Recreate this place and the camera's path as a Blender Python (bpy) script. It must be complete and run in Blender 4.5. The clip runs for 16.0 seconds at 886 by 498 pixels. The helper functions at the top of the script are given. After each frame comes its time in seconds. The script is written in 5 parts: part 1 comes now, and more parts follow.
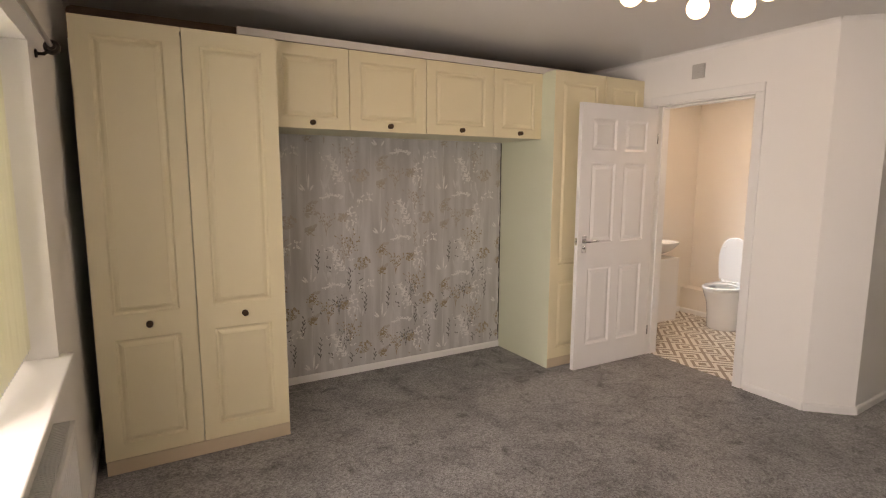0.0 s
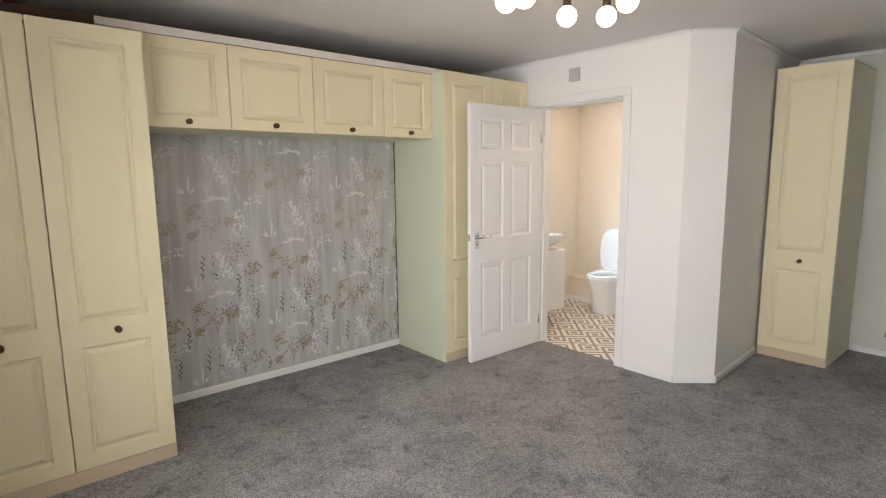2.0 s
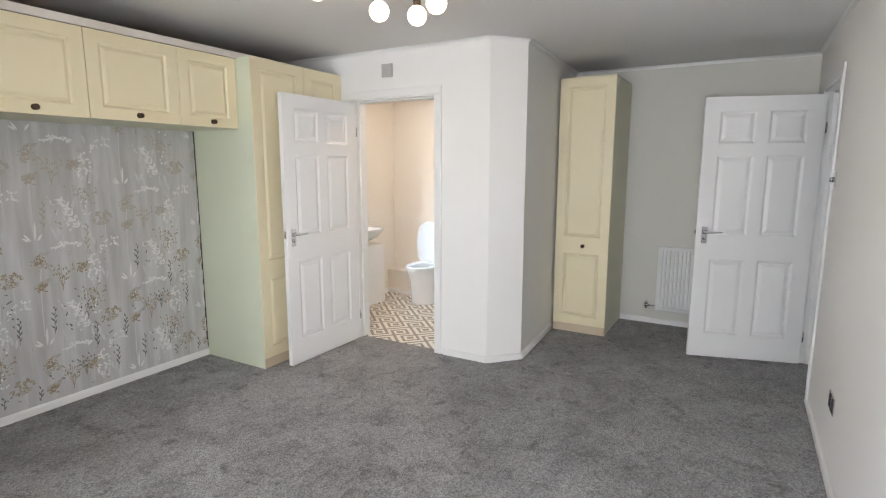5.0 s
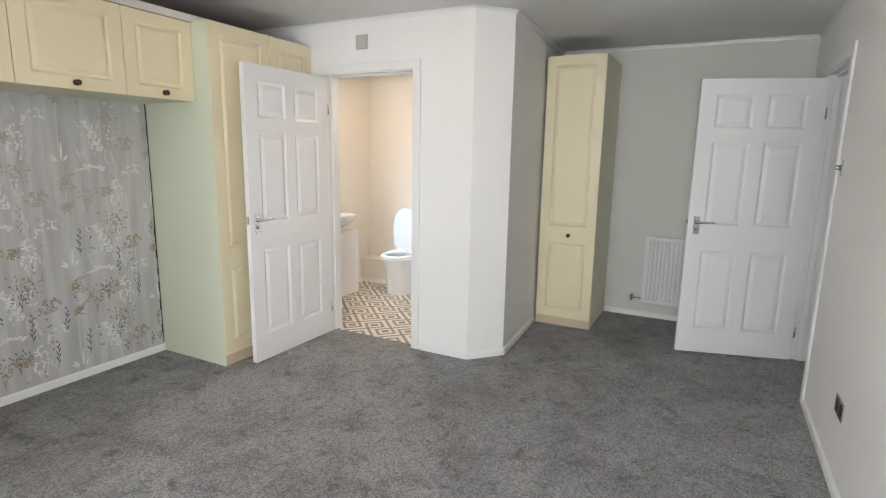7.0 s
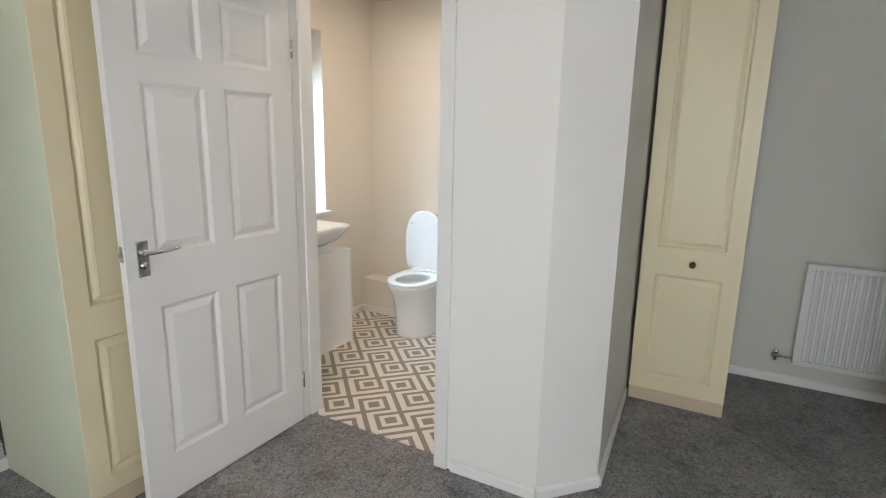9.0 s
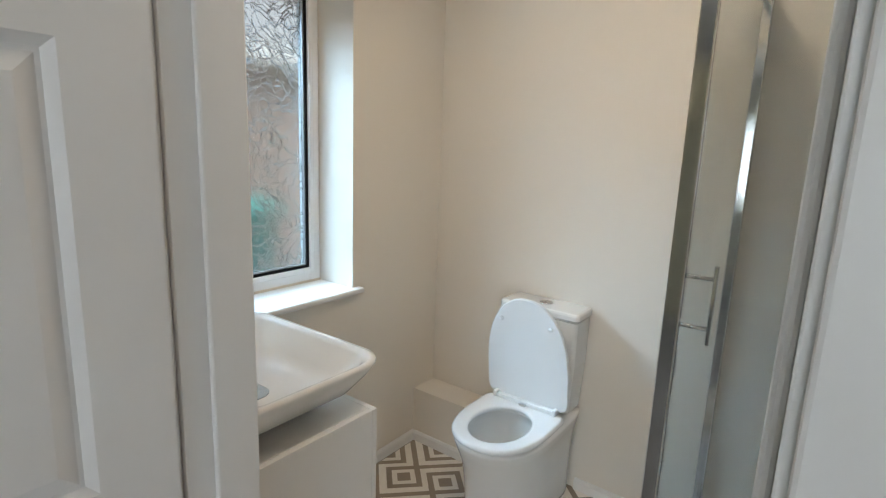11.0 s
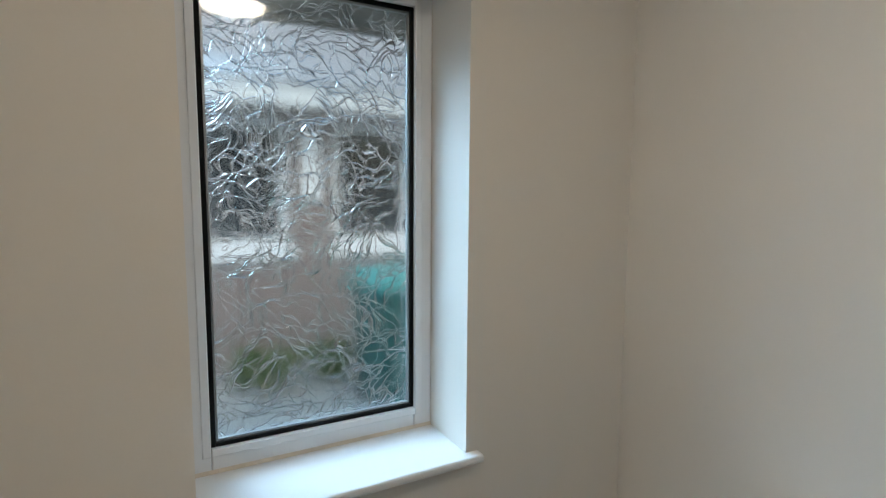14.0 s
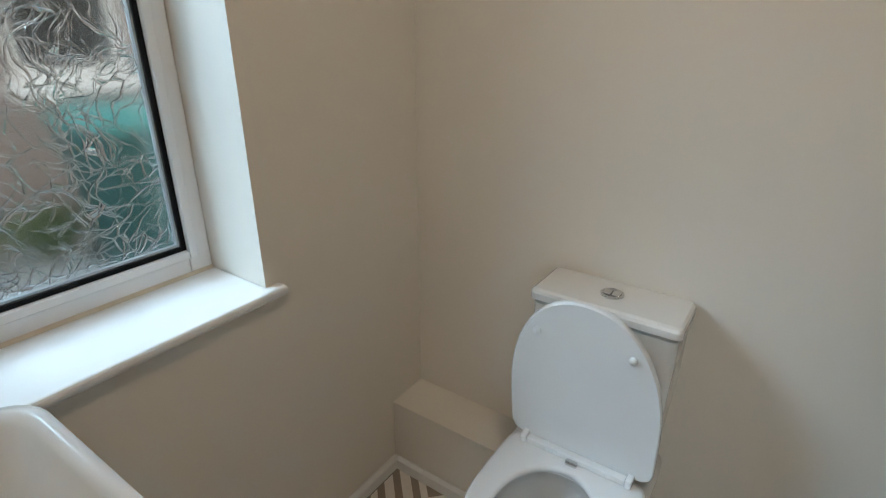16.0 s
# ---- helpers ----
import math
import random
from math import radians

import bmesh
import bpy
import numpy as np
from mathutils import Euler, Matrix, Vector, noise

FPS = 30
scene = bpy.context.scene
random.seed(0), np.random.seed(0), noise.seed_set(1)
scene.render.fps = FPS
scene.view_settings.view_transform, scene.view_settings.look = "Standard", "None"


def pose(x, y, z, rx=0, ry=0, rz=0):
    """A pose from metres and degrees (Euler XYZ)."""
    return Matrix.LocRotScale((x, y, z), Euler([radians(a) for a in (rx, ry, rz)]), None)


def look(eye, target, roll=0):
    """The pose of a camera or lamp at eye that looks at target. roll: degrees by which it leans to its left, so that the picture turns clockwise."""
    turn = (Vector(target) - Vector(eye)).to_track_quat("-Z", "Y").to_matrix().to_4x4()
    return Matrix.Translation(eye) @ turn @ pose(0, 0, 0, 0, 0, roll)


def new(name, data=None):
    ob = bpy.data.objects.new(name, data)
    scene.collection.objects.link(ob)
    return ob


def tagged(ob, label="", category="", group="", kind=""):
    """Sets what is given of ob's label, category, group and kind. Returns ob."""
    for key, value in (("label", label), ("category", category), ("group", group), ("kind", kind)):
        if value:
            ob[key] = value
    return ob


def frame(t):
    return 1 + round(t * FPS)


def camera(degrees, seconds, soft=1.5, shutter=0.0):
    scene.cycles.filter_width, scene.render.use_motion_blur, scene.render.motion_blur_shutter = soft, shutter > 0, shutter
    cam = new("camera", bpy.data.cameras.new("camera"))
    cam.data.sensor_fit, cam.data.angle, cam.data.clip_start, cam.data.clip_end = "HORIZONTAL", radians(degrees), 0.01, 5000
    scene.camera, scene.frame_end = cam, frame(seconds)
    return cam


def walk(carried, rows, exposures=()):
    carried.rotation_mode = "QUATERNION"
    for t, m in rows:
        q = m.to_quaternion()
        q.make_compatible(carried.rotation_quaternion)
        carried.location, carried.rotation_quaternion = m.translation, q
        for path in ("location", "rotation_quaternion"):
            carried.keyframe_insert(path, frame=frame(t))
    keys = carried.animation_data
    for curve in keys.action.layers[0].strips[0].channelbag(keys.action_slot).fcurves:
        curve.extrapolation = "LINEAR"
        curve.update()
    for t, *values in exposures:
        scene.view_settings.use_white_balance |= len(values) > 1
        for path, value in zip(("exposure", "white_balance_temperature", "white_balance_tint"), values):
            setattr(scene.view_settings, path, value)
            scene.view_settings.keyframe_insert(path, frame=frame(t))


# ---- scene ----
cam = camera(80.1, 16.0, soft=1.15)
PATH = [
    (0, (-3.565, -3.62, 1.464), (-2.579, -1.902, 1.19), 0.2),
    (0.5, (-3.573, -3.63, 1.479), (-2.478, -1.977, 1.212), -0.1),
    (1, (-3.57, -3.633, 1.477), (-2.392, -2.038, 1.213), -0.4),
    (1.5, (-3.555, -3.652, 1.474), (-2.322, -2.1, 1.207), -0.7),
    (2, (-3.526, -3.657, 1.476), (-2.241, -2.15, 1.192), -0.6),
    (2.5, (-3.463, -3.651, 1.482), (-2.117, -2.203, 1.178), -0.4),
    (3, (-3.426, -3.648, 1.479), (-2.002, -2.279, 1.162), -0.2),
    (3.5, (-3.46, -3.642, 1.481), (-1.952, -2.369, 1.157), -0.0),
    (4, (-3.491, -3.627, 1.479), (-1.896, -2.466, 1.152), 0.1),
    (4.5, (-3.502, -3.625, 1.479), (-1.838, -2.563, 1.159), 0.1),
    (5, (-3.506, -3.615, 1.484), (-1.789, -2.637, 1.173), 0.1),
    (5.2, (-3.505, -3.614, 1.487), (-1.773, -2.663, 1.178), 0.1),
    (7.3, (-3.129, -3.452, 1.451), (-1.379, -2.557, 1.082), 1.2),
    (7.5, (-2.985, -3.434, 1.459), (-1.252, -2.515, 1.071), 1.2),
    (8, (-2.656, -3.156, 1.444), (-0.925, -2.241, 1.038), 0.7),
    (8.5, (-2.242, -2.875, 1.434), (-0.519, -1.951, 1.015), 0.6),
    (9, (-1.802, -2.545, 1.397), (-0.084, -1.61, 0.983), 1.1),
    (9.5, (-1.334, -2.259, 1.435), (0.371, -1.308, 1.0), 1.2),
    (9.7, (-1.161, -2.168, 1.458), (0.529, -1.192, 1.019), 1.5),
    (11.8, (-0.088, -1.29, 1.454), (1.424, -0.023, 1.126), 0.8),
    (12, (-0.036, -1.258, 1.461), (1.465, 0.028, 1.158), 0.2),
    (12.5, (0.072, -1.159, 1.512), (1.503, 0.222, 1.306), -0.5),
    (13, (0.215, -1.097, 1.562), (1.51, 0.422, 1.423), -1.3),
    (13.5, (0.332, -1.102, 1.579), (1.463, 0.544, 1.465), -0.4),
    (14, (0.405, -1.132, 1.547), (1.363, 0.611, 1.338), 0.4),
    (14.5, (0.367, -1.103, 1.497), (1.289, 0.632, 1.123), 0.8),
    (15, (0.378, -1.107, 1.452), (1.342, 0.558, 0.906), 0.4),
    (15.5, (0.398, -1.055, 1.415), (1.604, 0.383, 0.723), 0.5),
    (16, (0.453, -0.941, 1.413), (1.966, 0.113, 0.638), 0.1),
]
EXPOSURES = [
    (0.0, 0.64, 9200, 32), (1.5, 1.08, 7900, 24), (3.5, 1.02, 7250, 21), (5.0, 1.17, 7000, 20), (7.5, 1.14, 7050, 19), (8.5, 1.01, 7050, 19),
    (9.5, 0.55, 6950, 16), (12.0, -0.10, 6400, 13), (12.5, -0.32, 6250, 12), (15.0, -0.33, 6350, 13), (16.0, -0.40, 7000, 15),
]
walk(cam, [(t, look(eye, target, roll)) for t, eye, target, roll in PATH], EXPOSURES)

# ---- light and exposure ----
world = bpy.data.worlds.new("world")
world.use_nodes = True
scene.world = world
wn = world.node_tree.nodes
sky = wn.new("ShaderNodeTexSky")
sky.sky_type, sky.sun_disc = "NISHITA", False
sky.sun_elevation, sky.sun_rotation = radians(45), radians(190)
sky.air_density, sky.dust_density = 1.5, 4.0
world.node_tree.links.new(sky.outputs[0], wn["Background"].inputs[0])
wn["Background"].inputs[1].default_value = 0.15

sun = new("sun", bpy.data.lights.new("sun", "SUN"))
sun.data.energy, sun.data.angle, sun.data.color = 2.6, radians(30), (1.0, 0.98, 0.95)
sun.matrix_world = look((-1, -6, 6), (0, 0, 0))


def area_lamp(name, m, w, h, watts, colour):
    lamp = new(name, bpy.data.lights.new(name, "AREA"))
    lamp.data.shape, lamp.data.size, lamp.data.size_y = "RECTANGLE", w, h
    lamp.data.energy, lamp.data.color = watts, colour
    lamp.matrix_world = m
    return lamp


area_lamp("bedroom_window_daylight", look((-4.62, -2.85, 1.62), (-0.5, -2.75, 0.55)), 3.2, 1.5, 74, (0.80, 0.92, 1.0))

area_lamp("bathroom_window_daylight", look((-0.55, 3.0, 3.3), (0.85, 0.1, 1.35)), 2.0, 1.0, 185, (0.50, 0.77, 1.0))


# ---- materials ----
def nodes_of(m):
    return m.node_tree.nodes, m.node_tree.links


def mat(name, colour, rough=0.5, metal=0.0, vary=0.06, scale=3.0, fine=120.0, bump=0.05, coat=0.0, per_object=0.0, gloss=0.5):
    """Principled surface: two scales of colour variation, roughness variation and a fine relief."""
    m = bpy.data.materials.new(name)
    m.use_nodes = True
    n, l = nodes_of(m)
    b = n["Principled BSDF"]
    b.inputs["Metallic"].default_value = metal
    b.inputs["Coat Weight"].default_value = coat
    b.inputs["Specular IOR Level"].default_value = gloss
    co = n.new("ShaderNodeTexCoord")
    big, small = n.new("ShaderNodeTexNoise"), n.new("ShaderNodeTexNoise")
    big.inputs["Scale"].default_value, small.inputs["Scale"].default_value = scale, fine
    big.inputs["Detail"].default_value, small.inputs["Detail"].default_value = 4, 3
    for t in (big, small):
        l.new(co.outputs["Object"], t.inputs["Vector"])
    ramp = n.new("ShaderNodeMix")
    ramp.data_type = "RGBA"
    lo = [max(0.0, c * (1 - vary)) for c in colour] + [1]
    hi = [min(1.0, c * (1 + vary)) for c in colour] + [1]
    ramp.inputs["A"].default_value, ramp.inputs["B"].default_value = lo, hi
    mix = n.new("ShaderNodeMath")
    mix.operation = "MULTIPLY_ADD"
    mix.inputs[1].default_value = 0.35
    l.new(small.outputs[0], mix.inputs[0])
    half = n.new("ShaderNodeMath")
    half.operation = "MULTIPLY"
    half.inputs[1].default_value = 0.65
    l.new(big.outputs[0], half.inputs[0])
    l.new(half.outputs[0], mix.inputs[2])
    l.new(mix.outputs[0], ramp.inputs["Factor"])
    if per_object:
        info, hsv, mr = n.new("ShaderNodeObjectInfo"), n.new("ShaderNodeHueSaturation"), n.new("ShaderNodeMapRange")
        mr.inputs["To Min"].default_value, mr.inputs["To Max"].default_value = 1 - per_object, 1 + per_object
        l.new(info.outputs["Random"], mr.inputs["Value"])
        l.new(mr.outputs[0], hsv.inputs["Value"])
        l.new(ramp.outputs["Result"], hsv.inputs["Color"])
        l.new(hsv.outputs[0], b.inputs["Base Color"])
    else:
        l.new(ramp.outputs["Result"], b.inputs["Base Color"])
    rr = n.new("ShaderNodeMapRange")
    rr.inputs["To Min"].default_value, rr.inputs["To Max"].default_value = rough * 0.85, min(1, rough * 1.15)
    l.new(big.outputs[0], rr.inputs["Value"])
    l.new(rr.outputs[0], b.inputs["Roughness"])
    if bump:
        bp = n.new("ShaderNodeBump")
        bp.inputs["Strength"].default_value, bp.inputs["Distance"].default_value = bump, 0.004
        l.new(small.outputs[0], bp.inputs["Height"])
        l.new(bp.outputs[0], b.inputs["Normal"])
    return m


WALL = mat("white wall paint", (0.85, 0.845, 0.825), 0.55, vary=0.02, scale=1.5, fine=180, bump=0.06)
END_WALL = mat("warm grey wall paint", (0.64, 0.63, 0.58), 0.6, vary=0.03, scale=1.5, fine=180, bump=0.06)
BATH_WALL = mat("cream wall paint", (0.80, 0.755, 0.685), 0.6, vary=0.02, scale=1.5, fine=180, bump=0.05)
CEIL = mat("ceiling paint", (0.75, 0.745, 0.735), 0.7, vary=0.02, scale=2, fine=90, bump=0.08)
TRIM = mat("white gloss trim", (0.82, 0.82, 0.81), 0.36, vary=0.015, scale=4, fine=160, bump=0.03)
DOOR = mat("white satin door paint", (0.83, 0.83, 0.825), 0.42, vary=0.02, scale=4, fine=70, bump=0.03)
CREAM = mat("cream foil door", (0.80, 0.715, 0.50), 0.38, vary=0.02, scale=2, fine=300, bump=0.015)
CARCASS = mat("pale carcass board", (0.74, 0.72, 0.56), 0.5, vary=0.03, scale=3, fine=200, bump=0.02)
PLINTH = mat("beige plinth board", (0.62, 0.50, 0.36), 0.5, vary=0.05, scale=6, fine=160, bump=0.03)
KNOB = mat("antique bronze", (0.10, 0.065, 0.04), 0.35, metal=0.9, vary=0.25, scale=60, fine=300, bump=0.05)
STEEL = mat("brushed steel", (0.42, 0.42, 0.43), 0.3, metal=1.0, vary=0.05, scale=30, fine=300, bump=0.02)
CHROME = mat("polished chrome", (0.72, 0.73, 0.74), 0.10, metal=1.0, vary=0.03, scale=20, fine=200, bump=0.0)
DARK_METAL = mat("black lamp metal", (0.03, 0.026, 0.023), 0.4, metal=0.6, vary=0.2, scale=30, fine=200, bump=0.02)
CERAMIC = mat("white glazed ceramic", (0.80, 0.80, 0.785), 0.08, vary=0.01, scale=3, fine=30, bump=0.0, coat=0.5)
SEAT = mat("white seat plastic", (0.80, 0.82, 0.83), 0.18, vary=0.01, scale=3, fine=60, bump=0.0)
VANITY = mat("white vanity laminate", (0.80, 0.79, 0.77), 0.3, vary=0.02, scale=3, fine=90, bump=0.01)
RAD = mat("white radiator enamel", (0.74, 0.75, 0.735), 0.35, vary=0.02, scale=5, fine=100, bump=0.02)
UPVC = mat("white window plastic", (0.82, 0.83, 0.84), 0.25, vary=0.01, scale=5, fine=100, bump=0.01)
RUBBER = mat("black gasket", (0.008, 0.009, 0.010), 0.5, vary=0.2, scale=30, fine=200, bump=0.05, gloss=0.1)
GRILLE = mat("grey vent plastic", (0.50, 0.49, 0.47), 0.5, vary=0.05, scale=20, fine=200, bump=0.03)
BLACK = mat("black slot", (0.01, 0.01, 0.01), 0.7, vary=0.1)
BLIND = mat("pale blind fabric", (0.80, 0.79, 0.66), 0.8, vary=0.05, scale=5, fine=400, bump=0.15)
# dark brown standing in for the shade above the cupboards
SHADE_BROWN = mat("dark shade brown", (0.16, 0.10, 0.065), 0.9, vary=0.25, scale=9, fine=120, bump=0.2)
bn, bl = nodes_of(BLIND)
through_cloth, cloth_mix = bn.new("ShaderNodeBsdfTranslucent"), bn.new("ShaderNodeMixShader")
through_cloth.inputs["Color"].default_value = (0.85, 0.84, 0.74, 1)
cloth_mix.inputs[0].default_value = 0.6
bl.new(bn["Principled BSDF"].outputs[0], cloth_mix.inputs[1])
bl.new(through_cloth.outputs[0], cloth_mix.inputs[2])
bl.new(cloth_mix.outputs[0], bn["Material Output"].inputs["Surface"])
STRIP = mat("pale top board", (0.72, 0.68, 0.63), 0.5, vary=0.05, scale=4, fine=150, bump=0.02)


def carpet_material():
    m = bpy.data.materials.new("dark grey carpet")
    m.use_nodes = True
    n, l = nodes_of(m)
    b = n["Principled BSDF"]
    b.inputs["Roughness"].default_value = 0.95
    b.inputs["Specular IOR Level"].default_value = 0.1
    b.inputs["Sheen Weight"].default_value = 0.15
    co = n.new("ShaderNodeTexCoord")
    pile, patch, speck = n.new("ShaderNodeTexNoise"), n.new("ShaderNodeTexNoise"), n.new("ShaderNodeTexVoronoi")
    pile.inputs["Scale"].default_value, pile.inputs["Detail"].default_value = 120, 8
    pile.inputs["Roughness"].default_value = 0.8
    patch.inputs["Scale"].default_value, patch.inputs["Detail"].default_value = 2.6, 12
    patch.inputs["Roughness"].default_value = 0.78
    patch.inputs["Distortion"].default_value = 0.4
    speck.inputs["Scale"].default_value = 125
    for t in (pile, patch, speck):
        l.new(co.outputs["Object"], t.inputs["Vector"])
    r1 = n.new("ShaderNodeValToRGB")
    r1.color_ramp.elements[0].position, r1.color_ramp.elements[0].color = 0.15, (0.130, 0.124, 0.124, 1)
    r1.color_ramp.elements[1].position, r1.color_ramp.elements[1].color = 0.9, (0.40, 0.40, 0.412, 1)
    bw = n.new("ShaderNodeMix")
    bw.data_type = "FLOAT"
    bw.inputs["Factor"].default_value = 0.5
    cell = n.new("ShaderNodeSeparateColor")
    l.new(speck.outputs["Color"], cell.inputs[0])
    l.new(cell.outputs[0], bw.inputs["A"])
    l.new(pile.outputs[0], bw.inputs["B"])
    l.new(bw.outputs["Result"], r1.inputs[0])
    r2 = n.new("ShaderNodeMapRange")
    r2.inputs["From Min"].default_value, r2.inputs["From Max"].default_value = 0.36, 0.56
    r2.inputs["To Min"].default_value, r2.inputs["To Max"].default_value = 0.70, 1.12
    l.new(patch.outputs[0], r2.inputs["Value"])
    # pile brushed the other way: small ragged smudges
    smudge = n.new("ShaderNodeTexNoise")
    smudge.inputs["Scale"].default_value, smudge.inputs["Detail"].default_value = 8.5, 10
    smudge.inputs["Roughness"].default_value, smudge.inputs["Distortion"].default_value = 0.72, 0.6
    l.new(co.outputs["Object"], smudge.inputs["Vector"])
    r3 = n.new("ShaderNodeMapRange")
    r3.inputs["From Min"].default_value, r3.inputs["From Max"].default_value = 0.53, 0.66
    r3.inputs["To Min"].default_value, r3.inputs["To Max"].default_value = 1.0, 0.56
    l.new(smudge.outputs[0], r3.inputs["Value"])
    both = n.new("ShaderNodeMath")
    both.operation = "MULTIPLY"
    l.new(r2.outputs[0], both.inputs[0])
    l.new(r3.outputs[0], both.inputs[1])
    mul = n.new("ShaderNodeMix")
    mul.data_type, mul.blend_type = "RGBA", "MULTIPLY"
    mul.inputs["Factor"].default_value = 1.0
    l.new(r1.outputs[0], mul.inputs["A"])
    l.new(both.outputs[0], mul.inputs["B"])
    l.new(mul.outputs["Result"], b.inputs["Base Color"])
    bp = n.new("ShaderNodeBump")
    bp.inputs["Strength"].default_value, bp.inputs["Distance"].default_value = 0.6, 0.007
    add = n.new("ShaderNodeMath")
    add.operation = "ADD"
    l.new(pile.outputs[0], add.inputs[0])
    l.new(speck.outputs[0], add.inputs[1])
    l.new(add.outputs[0], bp.inputs["Height"])
    l.new(bp.outputs[0], b.inputs["Normal"])
    return m


CARPET = carpet_material()


def glowing(name, colour, strength):
    m = bpy.data.materials.new(name)
    m.use_nodes = True
    b = m.node_tree.nodes["Principled BSDF"]
    b.inputs["Base Color"].default_value = (0.9, 0.88, 0.84, 1)
    b.inputs["Roughness"].default_value = 0.3
    b.inputs["Emission Color"].default_value = (*colour, 1)
    b.inputs["Emission Strength"].default_value = strength
    return m


BULB = glowing("lit opal glass", (1.0, 0.74, 0.44), 6.4)
DOME = glowing("lit opal dome", (1.0, 0.86, 0.67), 36.0)


def clear_glass(name, rough=0.0, bumped=False):
    m = bpy.data.materials.new(name)
    m.use_nodes = True
    n, l = nodes_of(m)
    b = n["Principled BSDF"]
    b.inputs["Base Color"].default_value = (0.86, 0.97, 1.0, 1) if bumped else (0.95, 0.98, 0.98, 1)
    b.inputs["Transmission Weight"].default_value = 1.0
    b.inputs["Roughness"].default_value = rough
    b.inputs["IOR"].default_value = 1.5 if bumped else 1.45
    if bumped:
        co = n.new("ShaderNodeTexCoord")
        warp = n.new("ShaderNodeTexNoise")
        warp.inputs["Scale"].default_value = 7
        off = n.new("ShaderNodeVectorMath")
        off.operation = "MULTIPLY_ADD"
        off.inputs[1].default_value = (0.16, 0.16, 0.16)
        l.new(co.outputs["Object"], warp.inputs["Vector"])
        l.new(warp.outputs["Color"], off.inputs[0])
        l.new(co.outputs["Object"], off.inputs[2])
        lines = []
        for turn, shift in ((28, 0.0), (-34, 3.7), (80, 8.1)):
            mp = n.new("ShaderNodeMapping")
            mp.inputs["Location"].default_value = (shift, 0, shift)
            mp.inputs["Rotation"].default_value = (0, radians(turn), 0)
            mp.inputs["Scale"].default_value = (1 / 34, 1, 1 / 12)
            mp.vector_type = "TEXTURE"
            l.new(off.outputs[0], mp.inputs["Vector"])
            leaf = n.new("ShaderNodeTexVoronoi")
            leaf.feature = "DISTANCE_TO_EDGE"
            leaf.inputs["Scale"].default_value = 1.0
            l.new(mp.outputs[0], leaf.inputs["Vector"])
            vein = n.new("ShaderNodeMapRange")
            vein.interpolation_type = "SMOOTHSTEP"
            vein.inputs["From Max"].default_value = 0.038
            l.new(leaf.outputs["Distance"], vein.inputs["Value"])
            gate = n.new("ShaderNodeTexNoise")
            gate.inputs["Scale"].default_value = 6
            l.new(mp.outputs[0], gate.inputs["Vector"])
            gate.inputs["Scale"].default_value = 0.45
            on = n.new("ShaderNodeMapRange")
            on.inputs["From Min"].default_value, on.inputs["From Max"].default_value = 0.42, 0.58
            l.new(gate.outputs[0], on.inputs["Value"])
            far = n.new("ShaderNodeMath")
            far.operation = "MAXIMUM"
            l.new(vein.outputs[0], far.inputs[0])
            l.new(on.outputs[0], far.inputs[1])
            lines.append(far.outputs[0])
        total = lines[0]
        for k in lines[1:]:
            add = n.new("ShaderNodeMath")
            add.operation = "ADD"
            l.new(total, add.inputs[0])
            l.new(k, add.inputs[1])
            total = add.outputs[0]
        ripple = n.new("ShaderNodeTexNoise")
        ripple.inputs["Scale"].default_value, ripple.inputs["Detail"].default_value = 40, 2
        l.new(off.outputs[0], ripple.inputs["Vector"])
        add = n.new("ShaderNodeMath")
        add.operation = "ADD"
        l.new(total, add.inputs[0])
        soft = n.new("ShaderNodeMath")
        soft.operation = "MULTIPLY"
        soft.inputs[1].default_value = 0.16
        l.new(ripple.outputs[0], soft.inputs[0])
        l.new(soft.outputs[0], add.inputs[1])
        bp = n.new("ShaderNodeBump")
        bp.inputs["Strength"].default_value, bp.inputs["Distance"].default_value = 0.44, 0.005
        l.new(add.outputs[0], bp.inputs["Height"])
        l.new(bp.outputs[0], b.inputs["Normal"])
    return m


GLASS = clear_glass("clear glass")
OBSCURE = clear_glass("leaf-patterned obscure glass", 0.12, True)


# ---- mesh helpers ----
def link_mesh(name, bm, material, parent=None, smooth=False):
    me = bpy.data.meshes.new(name)
    bmesh.ops.recalc_face_normals(bm, faces=bm.faces)
    bm.to_mesh(me)
    bm.free()
    for p in me.polygons:
        p.use_smooth = smooth
    if material:
        me.materials.append(material)
    ob = new(name, me)
    if parent:
        ob.parent = parent
    return ob


def part(name, bm, material, parent, label="", smooth=False):
    """One mesh object under a thing or a part; its mesh is in the thing's own space."""
    ob = link_mesh(name, bm, material, parent, smooth)
    if label:
        tagged(ob, label)
    return ob


def thing(name, m, label, category, group=""):
    ob = new(name)
    ob.empty_display_size = 0.1
    ob.matrix_basis = m
    return tagged(ob, label, category, group)


